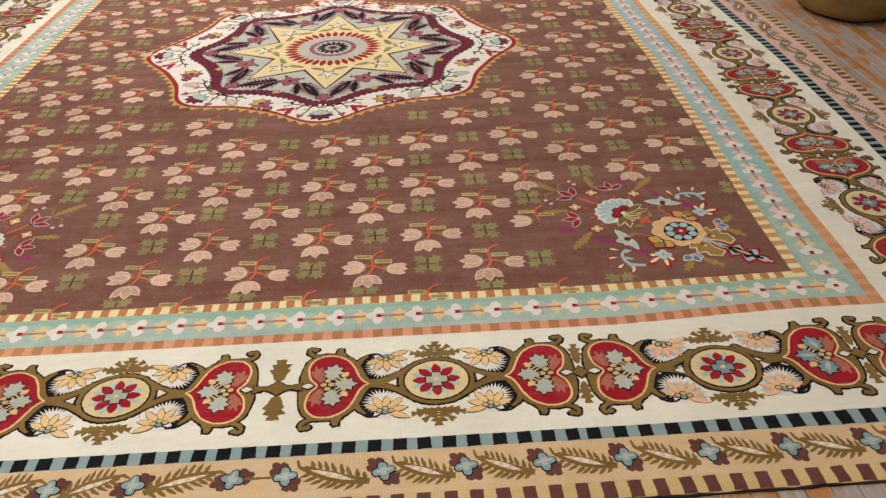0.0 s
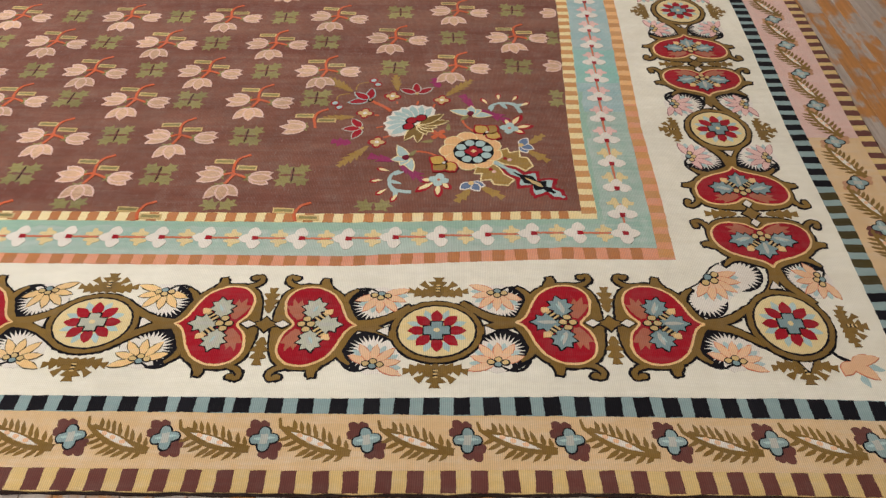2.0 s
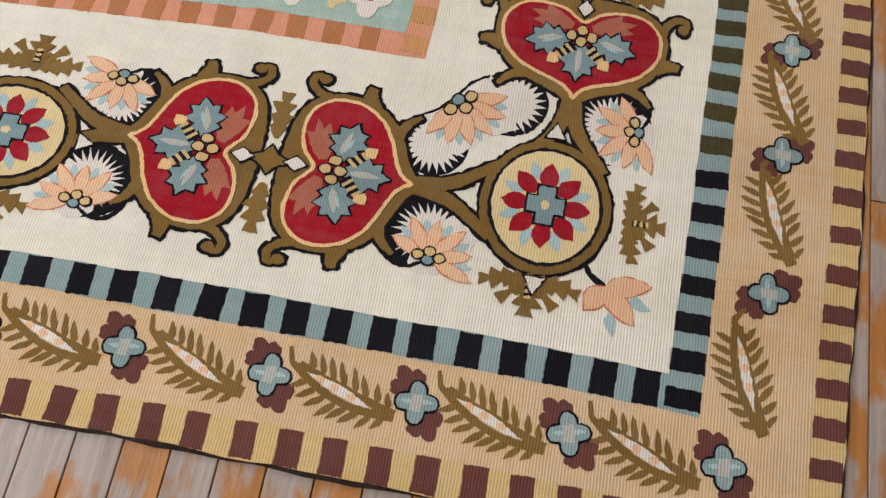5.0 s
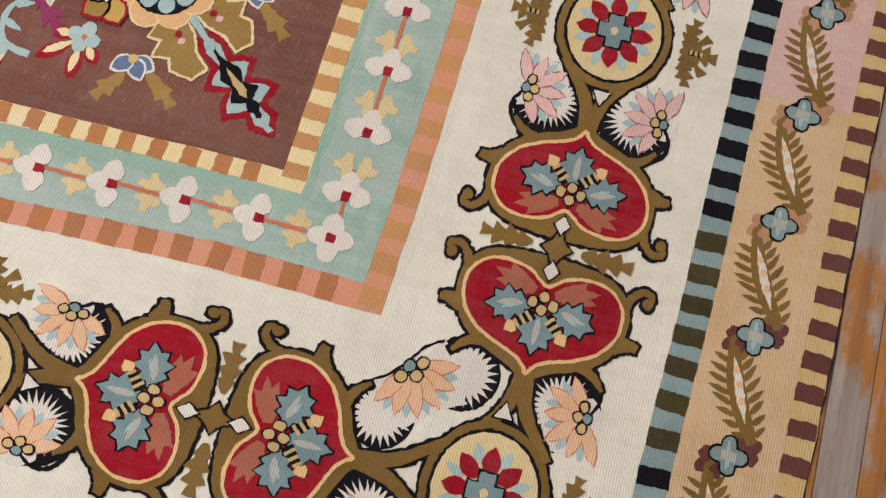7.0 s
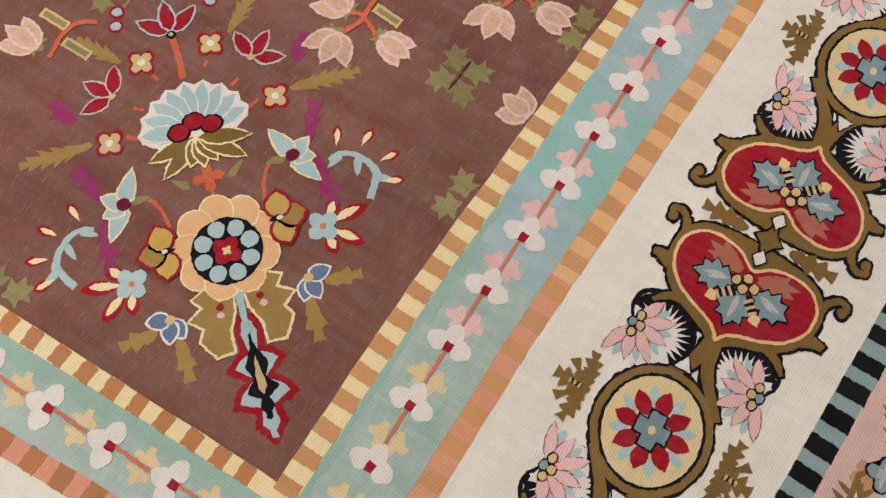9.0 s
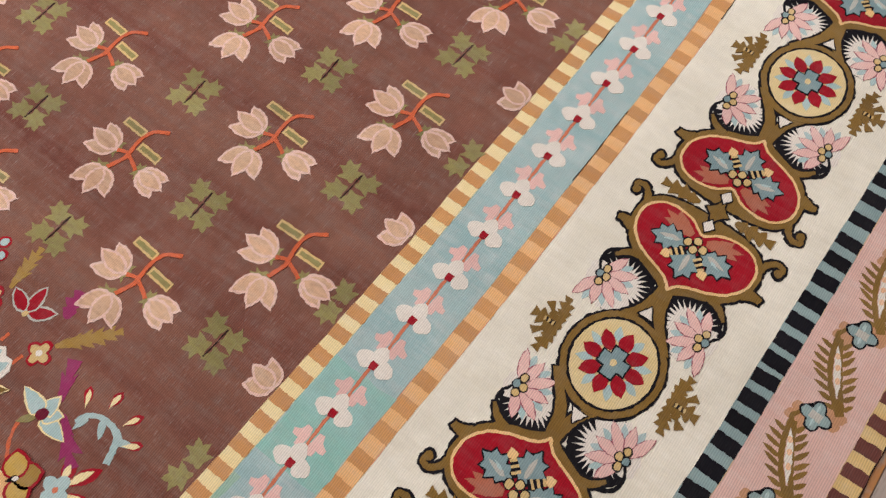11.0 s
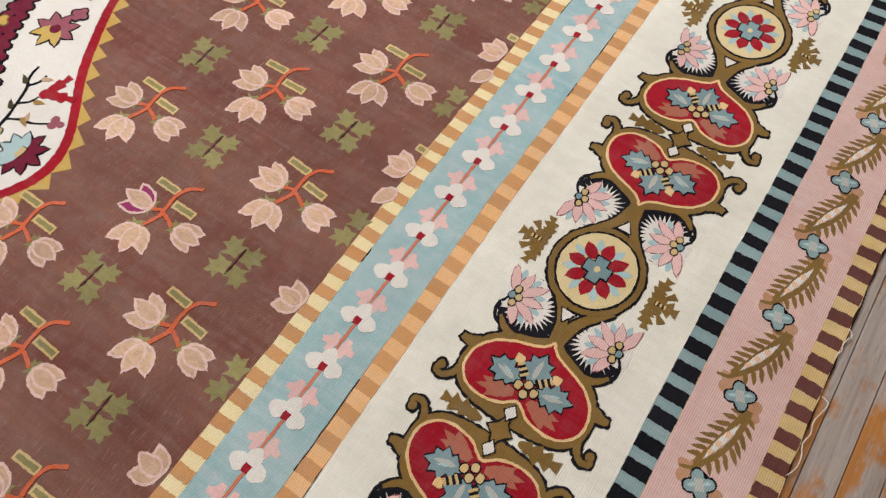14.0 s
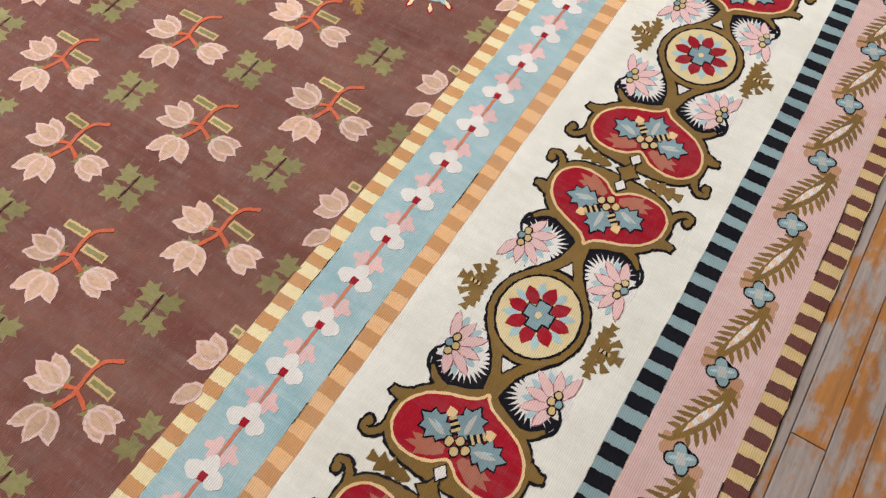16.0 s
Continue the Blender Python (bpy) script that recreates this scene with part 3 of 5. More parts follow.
def heart(leaf="leafblue"):
    """Its point towards -x, the knot with its twin at the origin."""
    a = Art()
    red = heart_shape()
    hull = [(-0.190, 0.0), (-0.177, 0.024), (-0.167, 0.048), (-0.157, 0.073), (-0.137, 0.102), (-0.104, 0.121), (-0.070, 0.124), (-0.046, 0.116), (-0.027, 0.096), (-0.018, 0.066), (-0.014, 0.03)]
    hull = smooth(hull + [(x, -y) for x, y in hull[::-1][:-1]], True, 4)
    extra = []
    for s in (1, -1):
        extra.append(ribbon([(-0.112, s * 0.110), (-0.106, s * 0.128), (-0.108, s * 0.143)], (0.024, 0.011)))
        extra.append(ribbon([(-0.058, s * 0.114), (-0.040, s * 0.121), (-0.028, s * 0.134), (-0.031, s * 0.148), (-0.042, s * 0.146)], (0.013, 0.009)))
        extra.append(ellipse(-0.043, s * 0.144, 0.0085, 0.0075, 12))
        extra.append(ribbon([(-0.150, s * 0.070), (-0.160, s * 0.092), (-0.176, s * 0.108)], (0.018, 0.006)))
        extra.append(ribbon([(-0.165, 0.0), (-0.210, s * 0.007), (-0.240, s * 0.020), (-0.260, s * 0.036), (-0.286, s * 0.058)], (0.024, 0.012)))
    extra.append([(-0.02, 0.010), (0.0, 0.008), (0.0, -0.008), (-0.02, -0.010)])
    for shape in [hull] + extra:
        a.add(grow(shape, 0.0044), "navy", 3, amp=0.0017)
    for k, shape in enumerate([hull] + extra):
        a.add(shape, "olive", 4 + 0.15 * k)
    a.on("heart").add(grow(red, 0.0052), "rim", 7, amp=0.0008).add(red, "red", 8, amp=0.0008)
    a.on("posy")
    for s in (1, -1):
        a.add(flame(-0.066, s * 0.014, s * 1.36, 0.066, s * 0.046), "heartleaf", 9)
        a.lined(trefoil_leaf(-0.086, s * 0.013, s * 1.78, 0.068, 0.046), leaf, "navy", 10, 0.0026)
        a.add(petal(-0.087, s * 0.026, s * 1.78, 0.040, 0.010, blunt=0.7), "grey", 12)
        a.add(petal(-0.092, s * 0.036, s * 1.95, 0.022, 0.006), "paleblue", 12)
        d = (-math.cos(0.8), s * math.sin(0.8))
        for k in range(6):
            u, w = 0.014 + 0.0050 * k, 0.0085 - 0.0005 * k
            mx, my = -0.088 + d[0] * u, d[1] * u
            bar = [(mx - d[1] * w, my + d[0] * w), (mx + d[1] * w, my - d[0] * w), (mx + d[1] * w + d[0] * 0.005, my - d[0] * w + d[1] * 0.005), (mx - d[1] * w + d[0] * 0.005, my + d[0] * w + d[1] * 0.005)]
            a.add(bar, "navy" if k % 2 == 0 else "straw", 11 + 0.1 * k, amp=0.0005)
        a.add(petal(-0.088 + d[0] * 0.043, d[1] * 0.043, math.atan2(d[1], d[0]), 0.019, 0.018, blunt=0.6), "rim", 12)
    a.lined(trefoil_leaf(-0.088, 0.0, math.pi, 0.066, 0.050), leaf, "navy", 10, 0.0026)
    a.add(petal(-0.102, 0, math.pi, 0.040, 0.011, blunt=0.7), "grey", 12)
    for x, y in ((-0.072, 0.0), (-0.082, 0.015), (-0.082, -0.015), (-0.091, 0.0)):
        a.lined(ellipse(x, y, 0.0078, 0.0070, 12), "straw", "navy", 12, 0.0020)
    d = [(-0.048, 0), (-0.034, 0.0105), (-0.020, 0), (-0.034, -0.0105)]
    a.lined(d, "white", "navy", 9, 0.0025)
    return a.figure("heart_figure")


def knot(wide=False):
    a = Art()
    w = 0.022
    shape = [(-w, 0.004), (-0.010, 0.009), (0, 0.022), (0.010, 0.009), (w, 0.004), (w, -0.004), (0.010, -0.009), (0, -0.022), (-0.010, -0.009), (-w, -0.004)]
    if wide:
        shape = [(-0.060, 0.014), (-0.034, 0.005), (-0.018, 0.010), (0, 0.026), (0.018, 0.010), (0.034, 0.005), (0.060, 0.014)]
        shape += [(-x, -y) for x, y in shape]
    a.lined(shape, "olive", "navy", 6, 0.003)
    for s in (1, -1):
        a.on("leaf")
        if wide:
            leaf = feather((0, s * 0.030), (0, s * 0.112), 0.058, 4, slant=0.45, body=0.6)
        else:
            leaf = feather((0, s * 0.036), (0, s * 0.112), 0.036, 4, slant=0.5)
        a.add(leaf, "olive", 5)
    return a.figure("knot")


def spray():
    """Olive leaves beside a roundel, growing towards +y."""
    a = Art()
    a.add(feather((0, 0.006), (0, 0.068), 0.044, 4, slant=0.5), "olive", 4)
    for s in (1, -1):
        a.on("leaf").add(feather((s * 0.001, 0.016), (s * 0.064, 0.026), 0.034, 4, bend=s * -0.003, slant=0.5), "olive", 3.6)
        a.on("leaf").add(feather((s * 0.001, 0.018), (s * 0.036, 0.050), 0.022, 2, slant=0.5), "olive", 3.3)
    a.on("rib").add([(-0.005, 0.020), (0.005, 0.020), (0.004, 0.042), (-0.004, 0.042)], "navy", 5)
    for y in (0.024, 0.033, 0.041):
        a.add(ellipse(0, y, 0.005, 0.0026, 8), "straw", 6)
    return a.figure("spray")


def fan_flower(yarn, side, r=0.060, dark=False):
    """A dark curl, white bristles and a half-open flower. The curl hugs the stem at -y; side: 1 or -1 mirrors it along x."""
    a = Art()
    a.add(ellipse(0, 0, r, r * 0.96, 40), "navy", 0.6, amp=0.0012)
    teeth, k = [], 27
    for i in range(k):
        t = 2 * math.pi * i / k
        turn = math.cos(t - radians(90 + 50 * side))  # 1 where the curl is open
        for dt, rr in ((0, 0.92), (0.38, 0.58)):
            if turn > 0.45:
                rr = 1.06
            elif turn > 0.2:
                rr = max(rr, 0.95)
            rad = r * rr * rng.uniform(0.92, 1.03) - 0.007 * (1 - turn) / 2
            tt = t + (dt + rng.uniform(-0.1, 0.1)) * 2 * math.pi / k
            teeth.append((rad * math.cos(tt + 0.08 * side), rad * math.sin(tt + 0.08 * side)))
    a.add(teeth, "white", 1.6, amp=0.0004)
    a.add(ribbon([(0.056 * side, 0.016), (0.050 * side, 0.038), (0.036 * side, 0.052), (0.016 * side, 0.054), (-0.004 * side, 0.042)], (0.009, 0.0045)), "navy", 1.9)
    fx, fy = -0.008 * side, 0.036
    a.on("blossom")
    rim = "olivedark" if dark else {"peach": "coral", "pink": "plum"}[yarn]
    for i, deg in enumerate((-22, -58, -92, -128, -164, 160)):
        t = radians(deg if side > 0 else 180 - deg)
        b = t - radians(18 if side > 0 else -18)
        if i < 5 and not dark:
            a.add(petal(fx + 0.034 * math.cos(b), fy + 0.034 * math.sin(b), b, 0.024, 0.012, blunt=0.8), "paleblue", 2.2)
        long = 0.050 + 0.007 * (i % 2)
        a.rimmed([petal(fx + 0.006 * math.cos(t), fy + 0.006 * math.sin(t), t, long, 0.0180, blunt=0.95)], "rim" if dark else yarn, rim, 3 + 0.2 * i, 0.0016 if dark else 0.0012)
    for dx, dy, y in ((-0.014, -0.002, "straw"), (0.000, -0.009, "straw"), (0.014, -0.002, "straw"), (0.000, 0.004, "leafblue")):
        a.lined(ellipse(fx + dx, fy + dy, 0.0068, 0.0060, 10), y, "navy", 5, 0.0022)
    return a.figure("fan_flower")


def corner_bloom():
    a = Art()
    a.add(ribbon([(-0.034, 0.036), (-0.020, 0.014), (0.002, -0.002)], (0.005, 0.010)), "navy", 1)
    for deg, length, w in ((-122, 0.040, 0.028), (10, 0.060, 0.026), (-46, 0.060, 0.027)):
        t = radians(deg)
        if length > 0.05:
            a.add(petal(0.034 * math.cos(t - 0.5), 0.034 * math.sin(t - 0.5), t - 0.5, 0.030, 0.016), "paleblue", 1.5)
        a.lined(petal(0, 0, t, length, w, blunt=0.8), "peach", "coral", 2 + 0.1 * (deg == -46), 0.0014)
    return a.figure("corner_bloom")


ROUNDEL, HEART, KNOT, KNOT_WIDE, SPRAY = roundel(), heart(), knot(), knot(True), spray()
HEART_PALE, ROUNDEL_PALE = heart("silver"), roundel("silver")
FANS = {(y, s): fan_flower(y, s) for y in ("peach", "pink") for s in (1, -1)}
FANS.update({("pale", s): fan_flower("peach", s, dark=True) for s in (1, -1)})


def corner_fan():
    """A two-lobed bristled bowl with a peach flower in its middle; +y points away from the corner roundel."""
    a = Art()
    for cx, cy, r in ((-0.066, 0.158, 0.048), (0.056, 0.150, 0.052)):
        a.add(ellipse(cx, cy, r, r * 0.96, 36), "navy", 0.6, amp=0.0012)
        teeth, mid, k = [], math.atan2(0.185 - cy, -cx), 24
        for i in range(k):
            t = 2 * math.pi * i / k
            inner = math.cos(t - mid)
            for dt, rr in ((0, 0.92), (0.4, 0.60)):
                rad = r * (1.03 if inner > 0.5 else rr * rng.uniform(0.95, 1.03))
                teeth.append((cx + rad * math.cos(t + dt * 2 * math.pi / k), cy + rad * math.sin(t + dt * 2 * math.pi / k)))
        a.add(teeth, "white", 1.6, amp=0.0004)
    a.add([(-0.052, 0.126), (0.0, 0.124), (0.040, 0.112), (0.046, 0.186), (0.0, 0.198), (-0.056, 0.192)], "white", 1.75)
    a.add(ribbon([(-0.100, 0.190), (-0.066, 0.204), (-0.030, 0.198), (0.004, 0.202), (0.030, 0.206), (0.056, 0.200)], 0.0036), "navy", 1.9)
    a.on("blossom")
    fx, fy = -0.002, 0.190
    for i, deg in enumerate((-28, -56, -84, -112, -140, -168)):
        t, b = radians(deg), radians(deg - 14)
        if i < 5:
            a.add(petal(fx + 0.040 * math.cos(b), fy + 0.040 * math.sin(b), b, 0.026, 0.013, blunt=0.8), "paleblue", 2.2)
        a.rimmed([petal(fx + 0.010 * math.cos(t), fy + 0.010 * math.sin(t), t, 0.056, 0.021, blunt=0.78)], "peach", "coral", 3 + 0.2 * i, 0.0010)
    for dx, dy, y in ((-0.017, -0.002, "straw"), (0.001, -0.012, "straw"), (0.017, -0.002, "straw"), (0.0, 0.004, "leafblue")):
        a.lined(ellipse(fx + dx, fy + dy, 0.0082, 0.0074, 10), y, "navy", 5, 0.0022)
    return a.figure("fan_flower")


BIG_FAN = corner_fan()


def border_run(stops, along, wide, fixed, yarns, skip_first=(), wide_at=None):
    """Figures between the roundels at stops. along: degrees of the run; fixed: the line's other coordinate."""
    c, s = round(math.cos(radians(along))), round(math.sin(radians(along)))
    def at(u, w):
        return (fixed[0] + c * u - s * w, fixed[1] + s * u + c * w)
    for i, (u0, u1) in enumerate(zip(stops, stops[1:])):
        mid, length = (u0 + u1) / 2, u1 - u0
        k = length / 0.69
        gap = 0.04 if wide_at == i else 0.0
        k = (length - 2 * gap) / 0.69
        x, y = at(mid - gap, 0)
        pale = yarns(i, 0) == "pale"
        shape, text = (HEART_PALE, "silver grey") if pale else (HEART, "blue")
        set_in("heart_figure", shape, x, y, Z_IVORY, along, f"crimson heart with {text} leaves in an olive scrolled frame", (k, wide))
        x, y = at(mid + gap, 0)
        set_in("heart_figure", shape, x, y, Z_IVORY, along + 180, f"crimson heart with {text} leaves in an olive scrolled frame", (k, wide))
        x, y = at(mid, 0)
        set_in("knot", KNOT_WIDE if gap else KNOT, x, y, Z_IVORY, along, "olive knot between two leaf sprigs", (1, wide))
        for end in (0, 1):
            u = u0 + 0.130 * k if end == 0 else u1 - 0.130 * k
            for w in (1, -1):
                if (i, end, w) in skip_first:
                    continue
                x, y = at(u, w * 0.066 * wide)
                yarn = yarns(i, end)
                flip = 1 if (w > 0) == (end == 0) else -1
                set_in("fan_flower", FANS[yarn, flip], x, y, Z_IVORY, along + (0 if w > 0 else 180) + rng.uniform(-5, 5),
                       f"half-open {yarn} flower with dark bristled curl", (1, wide))


R_STOPS = (-0.349, 0.339, 1.018, 1.705, 2.391, 3.085, 3.791, 4.440)
N_STOPS = (-3.270, -2.550, -1.829, -1.048, -0.334, 0.400)
SIDE_X, NEAR_Y = 0.402, -0.352
# long side, going up; +w is towards the field
border_run(R_STOPS, 90, 0.975, (SIDE_X, 0), lambda i, e: "peach" if i == 0 and e == 0 else "pink", {(0, 0, 1)})
# near side
border_run(N_STOPS, 0, 0.92, (0, NEAR_Y), lambda i, e: "peach" if i + e > 3 else "pale", {(4, 1, 1), (0, 0, 1)}, wide_at=2)
# the sides away from the camera
border_run([2 * CY - v for v in R_STOPS[::-1]], 90, 1, (2 * CX - SIDE_X, 0), lambda i, e: "pink", {(0, 0, -1), (6, 1, -1)})

border_run(N_STOPS, 180, 0.92, (2 * CX, 2 * CY - NEAR_Y), lambda i, e: "peach", {(4, 1, 1), (0, 0, 1)}, wide_at=2)
set_in("fan_flower", BIG_FAN, SIDE_X, NEAR_Y, Z_IVORY, 45, "large half-open peach flower in the border corner")
set_in("corner_bloom", corner_bloom(), SIDE_X + 0.092, NEAR_Y - 0.088, Z_IVORY, 0, "single peach corner flower with dark stem")
for v in R_STOPS[:-1]:
    set_in("roundel", ROUNDEL, SIDE_X, v, Z_IVORY, 90 + rng.uniform(-3, 3), "olive ring with red eight-petalled rosette")
    set_in("spray", SPRAY, SIDE_X + 0.096, v, Z_IVORY, -90, "", (0.86, 0.9))
    if v > 0:
        set_in("spray", SPRAY, SIDE_X - 0.096, v, Z_IVORY, 90, "", (0.86, 0.9))
    mirror = 2 * CY - v
    set_in("spray", SPRAY, 2 * CX - SIDE_X + 0.094, mirror, Z_IVORY, -90)
    set_in("spray", SPRAY, 2 * CX - SIDE_X - 0.094, mirror, Z_IVORY, 90)
    set_in("roundel", ROUNDEL, 2 * CX - SIDE_X, mirror, Z_IVORY, 90, "olive ring with red eight-petalled rosette")
for v in N_STOPS:
    set_in("roundel", ROUNDEL, 2 * CX - v, 2 * CY - NEAR_Y, Z_IVORY, 0, "olive ring with red eight-petalled rosette", (1, 0.94))
    set_in("spray", SPRAY, 2 * CX - v, 2 * CY - NEAR_Y + 0.084, Z_IVORY, 0, "", (1, 0.92))
    if v < 0.3:
        set_in("roundel", ROUNDEL if v > -0.5 else ROUNDEL_PALE, v, NEAR_Y, Z_IVORY, rng.uniform(-3, 3), "olive ring with red eight-petalled rosette", (1, 0.94))
        if v > -3.0:
            set_in("spray", SPRAY, v, NEAR_Y + 0.084, Z_IVORY, 0, "", (1, 0.92))
    set_in("spray", SPRAY, v, NEAR_Y - 0.084, Z_IVORY, 180, "", (1, 0.92))


# ---- outer border ----
def star_flower(leaf):
    a = Art()
    shape = flower_outline(0, 0, 0.0250, 4, 0.50, 0.1, 9)
    a.lined(shape, "tealdark", "navy", 1.5, 0.0028)
    a.add([(-0.007, -0.010), (0.007, -0.010), (0.007, 0.010), (-0.007, 0.010)], "grey", 3)
    a.add(petal(0.006, 0.002, 0.1, 0.014, 0.006), "paleblue", 3.1).add(petal(-0.006, 0, 3.2, 0.014, 0.006), "paleblue", 3.1)
    for t in (2.2, -0.95):
        a.on("leaf")
        for turn, far, big in ((0.0, 0.039, 0.0105), (0.46, 0.030, 0.0105), (-0.46, 0.030, 0.0105)):
            a.add(flower_outline(far * math.cos(t + turn), far * math.sin(t + turn), big, 3, 0.22, t, 5), leaf, 0.6 + 0.1 * turn)
        a.add(ellipse(0.024 * math.cos(t), 0.024 * math.sin(t), 0.0105, 0.010, 12), leaf, 0.7)
    return a.figure("star_flower")


def sprig(length, lean):
    """A fern leaf with narrow leaflets, an open rib and a thin bent tail."""
    a = Art()
    p0, p1 = (length / 2, -lean), (-length / 2, lean)
    d = math.hypot(p1[0] - p0[0], p1[1] - p0[1])
    ux, uy = (p1[0] - p0[0]) / d, (p1[1] - p0[1]) / d
    ang = math.atan2(uy, ux)
    def at(t, off):
        off += 0.008 * math.sin(math.pi * t)
        return (p0[0] + ux * d * t - uy * off, p0[1] + uy * d * t + ux * off)
    for side in (1, -1):
        edge = [at(t, side * 0.0080 * math.sin(math.pi * (0.12 + 0.8 * t))) for t in (0.0, 0.2, 0.4, 0.6, 0.8, 0.95)]
        a.add(ribbon(edge, 0.0090), "olive", 1 + 0.1 * side)
        for k in range(8):
            t = 0.05 + 0.108 * k
            full = math.sin(math.pi * (0.16 + 0.74 * t))
            b = at(t, side * 0.010 * full)
            a.on("leaflet").add(petal(b[0], b[1], ang + side * (1.05 - 0.25 * t) + rng.uniform(-0.1, 0.1), 0.028 * full + 0.005, 0.0086, blunt=0.75), "olive", 1.15, amp=0.0007)
        a.now = a
    tail = [at(0.90, 0), at(1.0, 0.003), at(1.06, -0.004), at(1.10, -0.012)]
    a.add(ribbon(tail, (0.010, 0.004)), "olive", 1.3)
    a.add(ribbon([at(-0.02, 0), at(0.18, 0)], 0.014), "olive", 1.2)
    a.on("rib")
    q = [at(0.20, 0), at(0.86, 0)]
    t = math.atan2(q[1][1] - q[0][1], q[1][0] - q[0][0])
    r = math.hypot(q[1][0] - q[0][0], q[1][1] - q[0][1])
    a.add(petal(q[0][0], q[0][1], t, r, 0.0115, blunt=0.9), "white", 2)
    for f in (0.30, 0.56, 0.78):
        a.add(ellipse(q[0][0] + r * f * math.cos(t), q[0][1] + r * f * math.sin(t), 0.006, 0.0046, 8, t), "peach", 3)
    return a.figure("sprig")


STARS = {k: star_flower(k) for k in ("mauve", "taupe")}
SPRIG, SPRIG_MIRROR = sprig(0.130, 0.024), sprig(0.130, -0.024)
OUT_X, OUT_Y = (SIDE[5] + SIDE[6]) / 2, (NEAR[5] + NEAR[6]) / 2 + 0.003
star_x = [0.640, 0.455, 0.271, 0.090, -0.092, -0.277, -0.460, -0.645, -0.824, -0.996, -1.176, -1.389, -1.503, -1.716, -1.896]
while star_x[-1] > 2 * CX - SIDE[5]:
    star_x.append(star_x[-1] - 0.183)
for x, nxt in zip(star_x, star_x[1:]):
    set_in("star_flower", STARS["mauve"], level(x, OUT_Y), OUT_Y, Z_OUTER, (0 if x > CX else 75) + rng.uniform(-8, 8), "blue four-petalled flower with mauve leaves")
    mid, gap = (x + nxt) / 2, x - nxt
    if gap > 0.13:
        set_in("sprig", SPRIG if x > CX else SPRIG_MIRROR, level(mid, OUT_Y), OUT_Y, Z_OUTER, (0 if x > CX else 180) + rng.uniform(-3, 3), "olive toothed leaf with white rib", (gap / 0.186, 1))
    else:
        bar = Art()
        bar.add(ribbon([(-gap / 2 + 0.02, 0), (gap / 2 - 0.02, 0)], 0.006), "olive", 1)
        set_in("stalk", bar.mesh("stalk"), mid, OUT_Y, Z_OUTER)
set_in("sprig", SPRIG_MIRROR, OUT_X - 0.012, -0.512, Z_OUTER, 266, "olive toothed leaf with white rib")
y = -0.383
while y < 2 * CY - NEAR[5]:
    low = y < 1.93
    set_in("star_flower", STARS["taupe" if y > 0.0 else "mauve"], OUT_X, y - (0.022 if y < -0.3 else 0.0), Z_OUTER, (90 if low else 20) + rng.uniform(-8, 8), "blue four-petalled flower with faded leaves")
    set_in("sprig", SPRIG_MIRROR if low else SPRIG, OUT_X, y + 0.086, Z_OUTER, (270 if low else 90) + rng.uniform(-4, 4), "olive toothed leaf with white rib", (0.98, 1))
    y += 0.1687


k = 0
while k < 26:  # the two sides seen only from afar
    y = -0.3 + 0.1687 * k
    set_in("star_flower", STARS["taupe"], 2 * CX - OUT_X, y, Z_OUTER, 90, "blue four-petalled flower with faded leaves")
    set_in("sprig", SPRIG, 2 * CX - OUT_X, y + 0.086, Z_OUTER, 90, "olive toothed leaf with white rib")
    if k < 23:
        x = 0.5 - 0.186 * k
        set_in("star_flower", STARS["mauve"], x, 2 * CY - OUT_Y, Z_OUTER, 0, "blue four-petalled flower with mauve leaves")
        set_in("sprig", SPRIG, x - 0.093, 2 * CY - OUT_Y, Z_OUTER, 0, "olive toothed leaf with white rib")
    k += 1

# frayed yarn at the edge
for k, (at, length) in enumerate(((2.10, 0.05), (2.235, 0.15), (2.47, 0.06))):
    fray = Art()
    pts = [(0.0, 0.0)]
    for step in range(7):
        pts.append((rng.uniform(0.001, 0.010), (step + 1) * length / 7))
    pts.append((-0.004, length * 1.04))
    fray.add(ribbon(pts, 0.0016), "white", 1, rough=False)
    set_in("frayed_yarn", fray.mesh("frayed_yarn"), SIDE[7] - 0.002, at, 0.0, rng.uniform(-6, 2), "loose pale yarn at the carpet edge")


# ---- flower band ----
def band_flower(lobes=3):
    a = Art()
    for k, (ang, r, w) in enumerate(((180, 0.019, 0.0150), (90, 0.019, 0.0165), (-90, 0.019, 0.0165), (0, 0.019, 0.0150))[:lobes]):
        ang = radians(ang)
        a.add(flower_outline(-0.003 + r * math.cos(ang), r * math.sin(ang), w, 3, 0.16, ang, 5), "white", 2 + k * 0.1)
    a.add([(-0.012, -0.011), (0.003, -0.011), (0.003, 0.011), (-0.012, 0.011)], "white", 2.5)
    at = 0.0 if lobes == 3 else -0.003
    a.add([(at - 0.0070, -0.0062), (at + 0.0070, -0.0062), (at + 0.0070, 0.0062), (at - 0.0070, 0.0062)], "red", 3)
    return a.figure("band_flower")


def band_cross(yarn):
    a = Art()
    for s in (1, -1):
        a.on("band_cross").add([(-0.018, s * 0.006), (-0.016, s * 0.013), (-0.006, s * 0.014), (-0.006, s * 0.024), (0.002, s * 0.026), (0.006, s * 0.017), (0.016, s * 0.013), (0.015, s * 0.006), (0.004, s * 0.003), (-0.006, s * 0.003)], yarn, 1)
    return a.figure("band_cross")


def band_line(length):
    a = Art()
    a.add(ribbon([(-length / 2, 0), (length / 2, 0)], 0.0055), "coral", 1.5)
    return a.mesh("band_line")


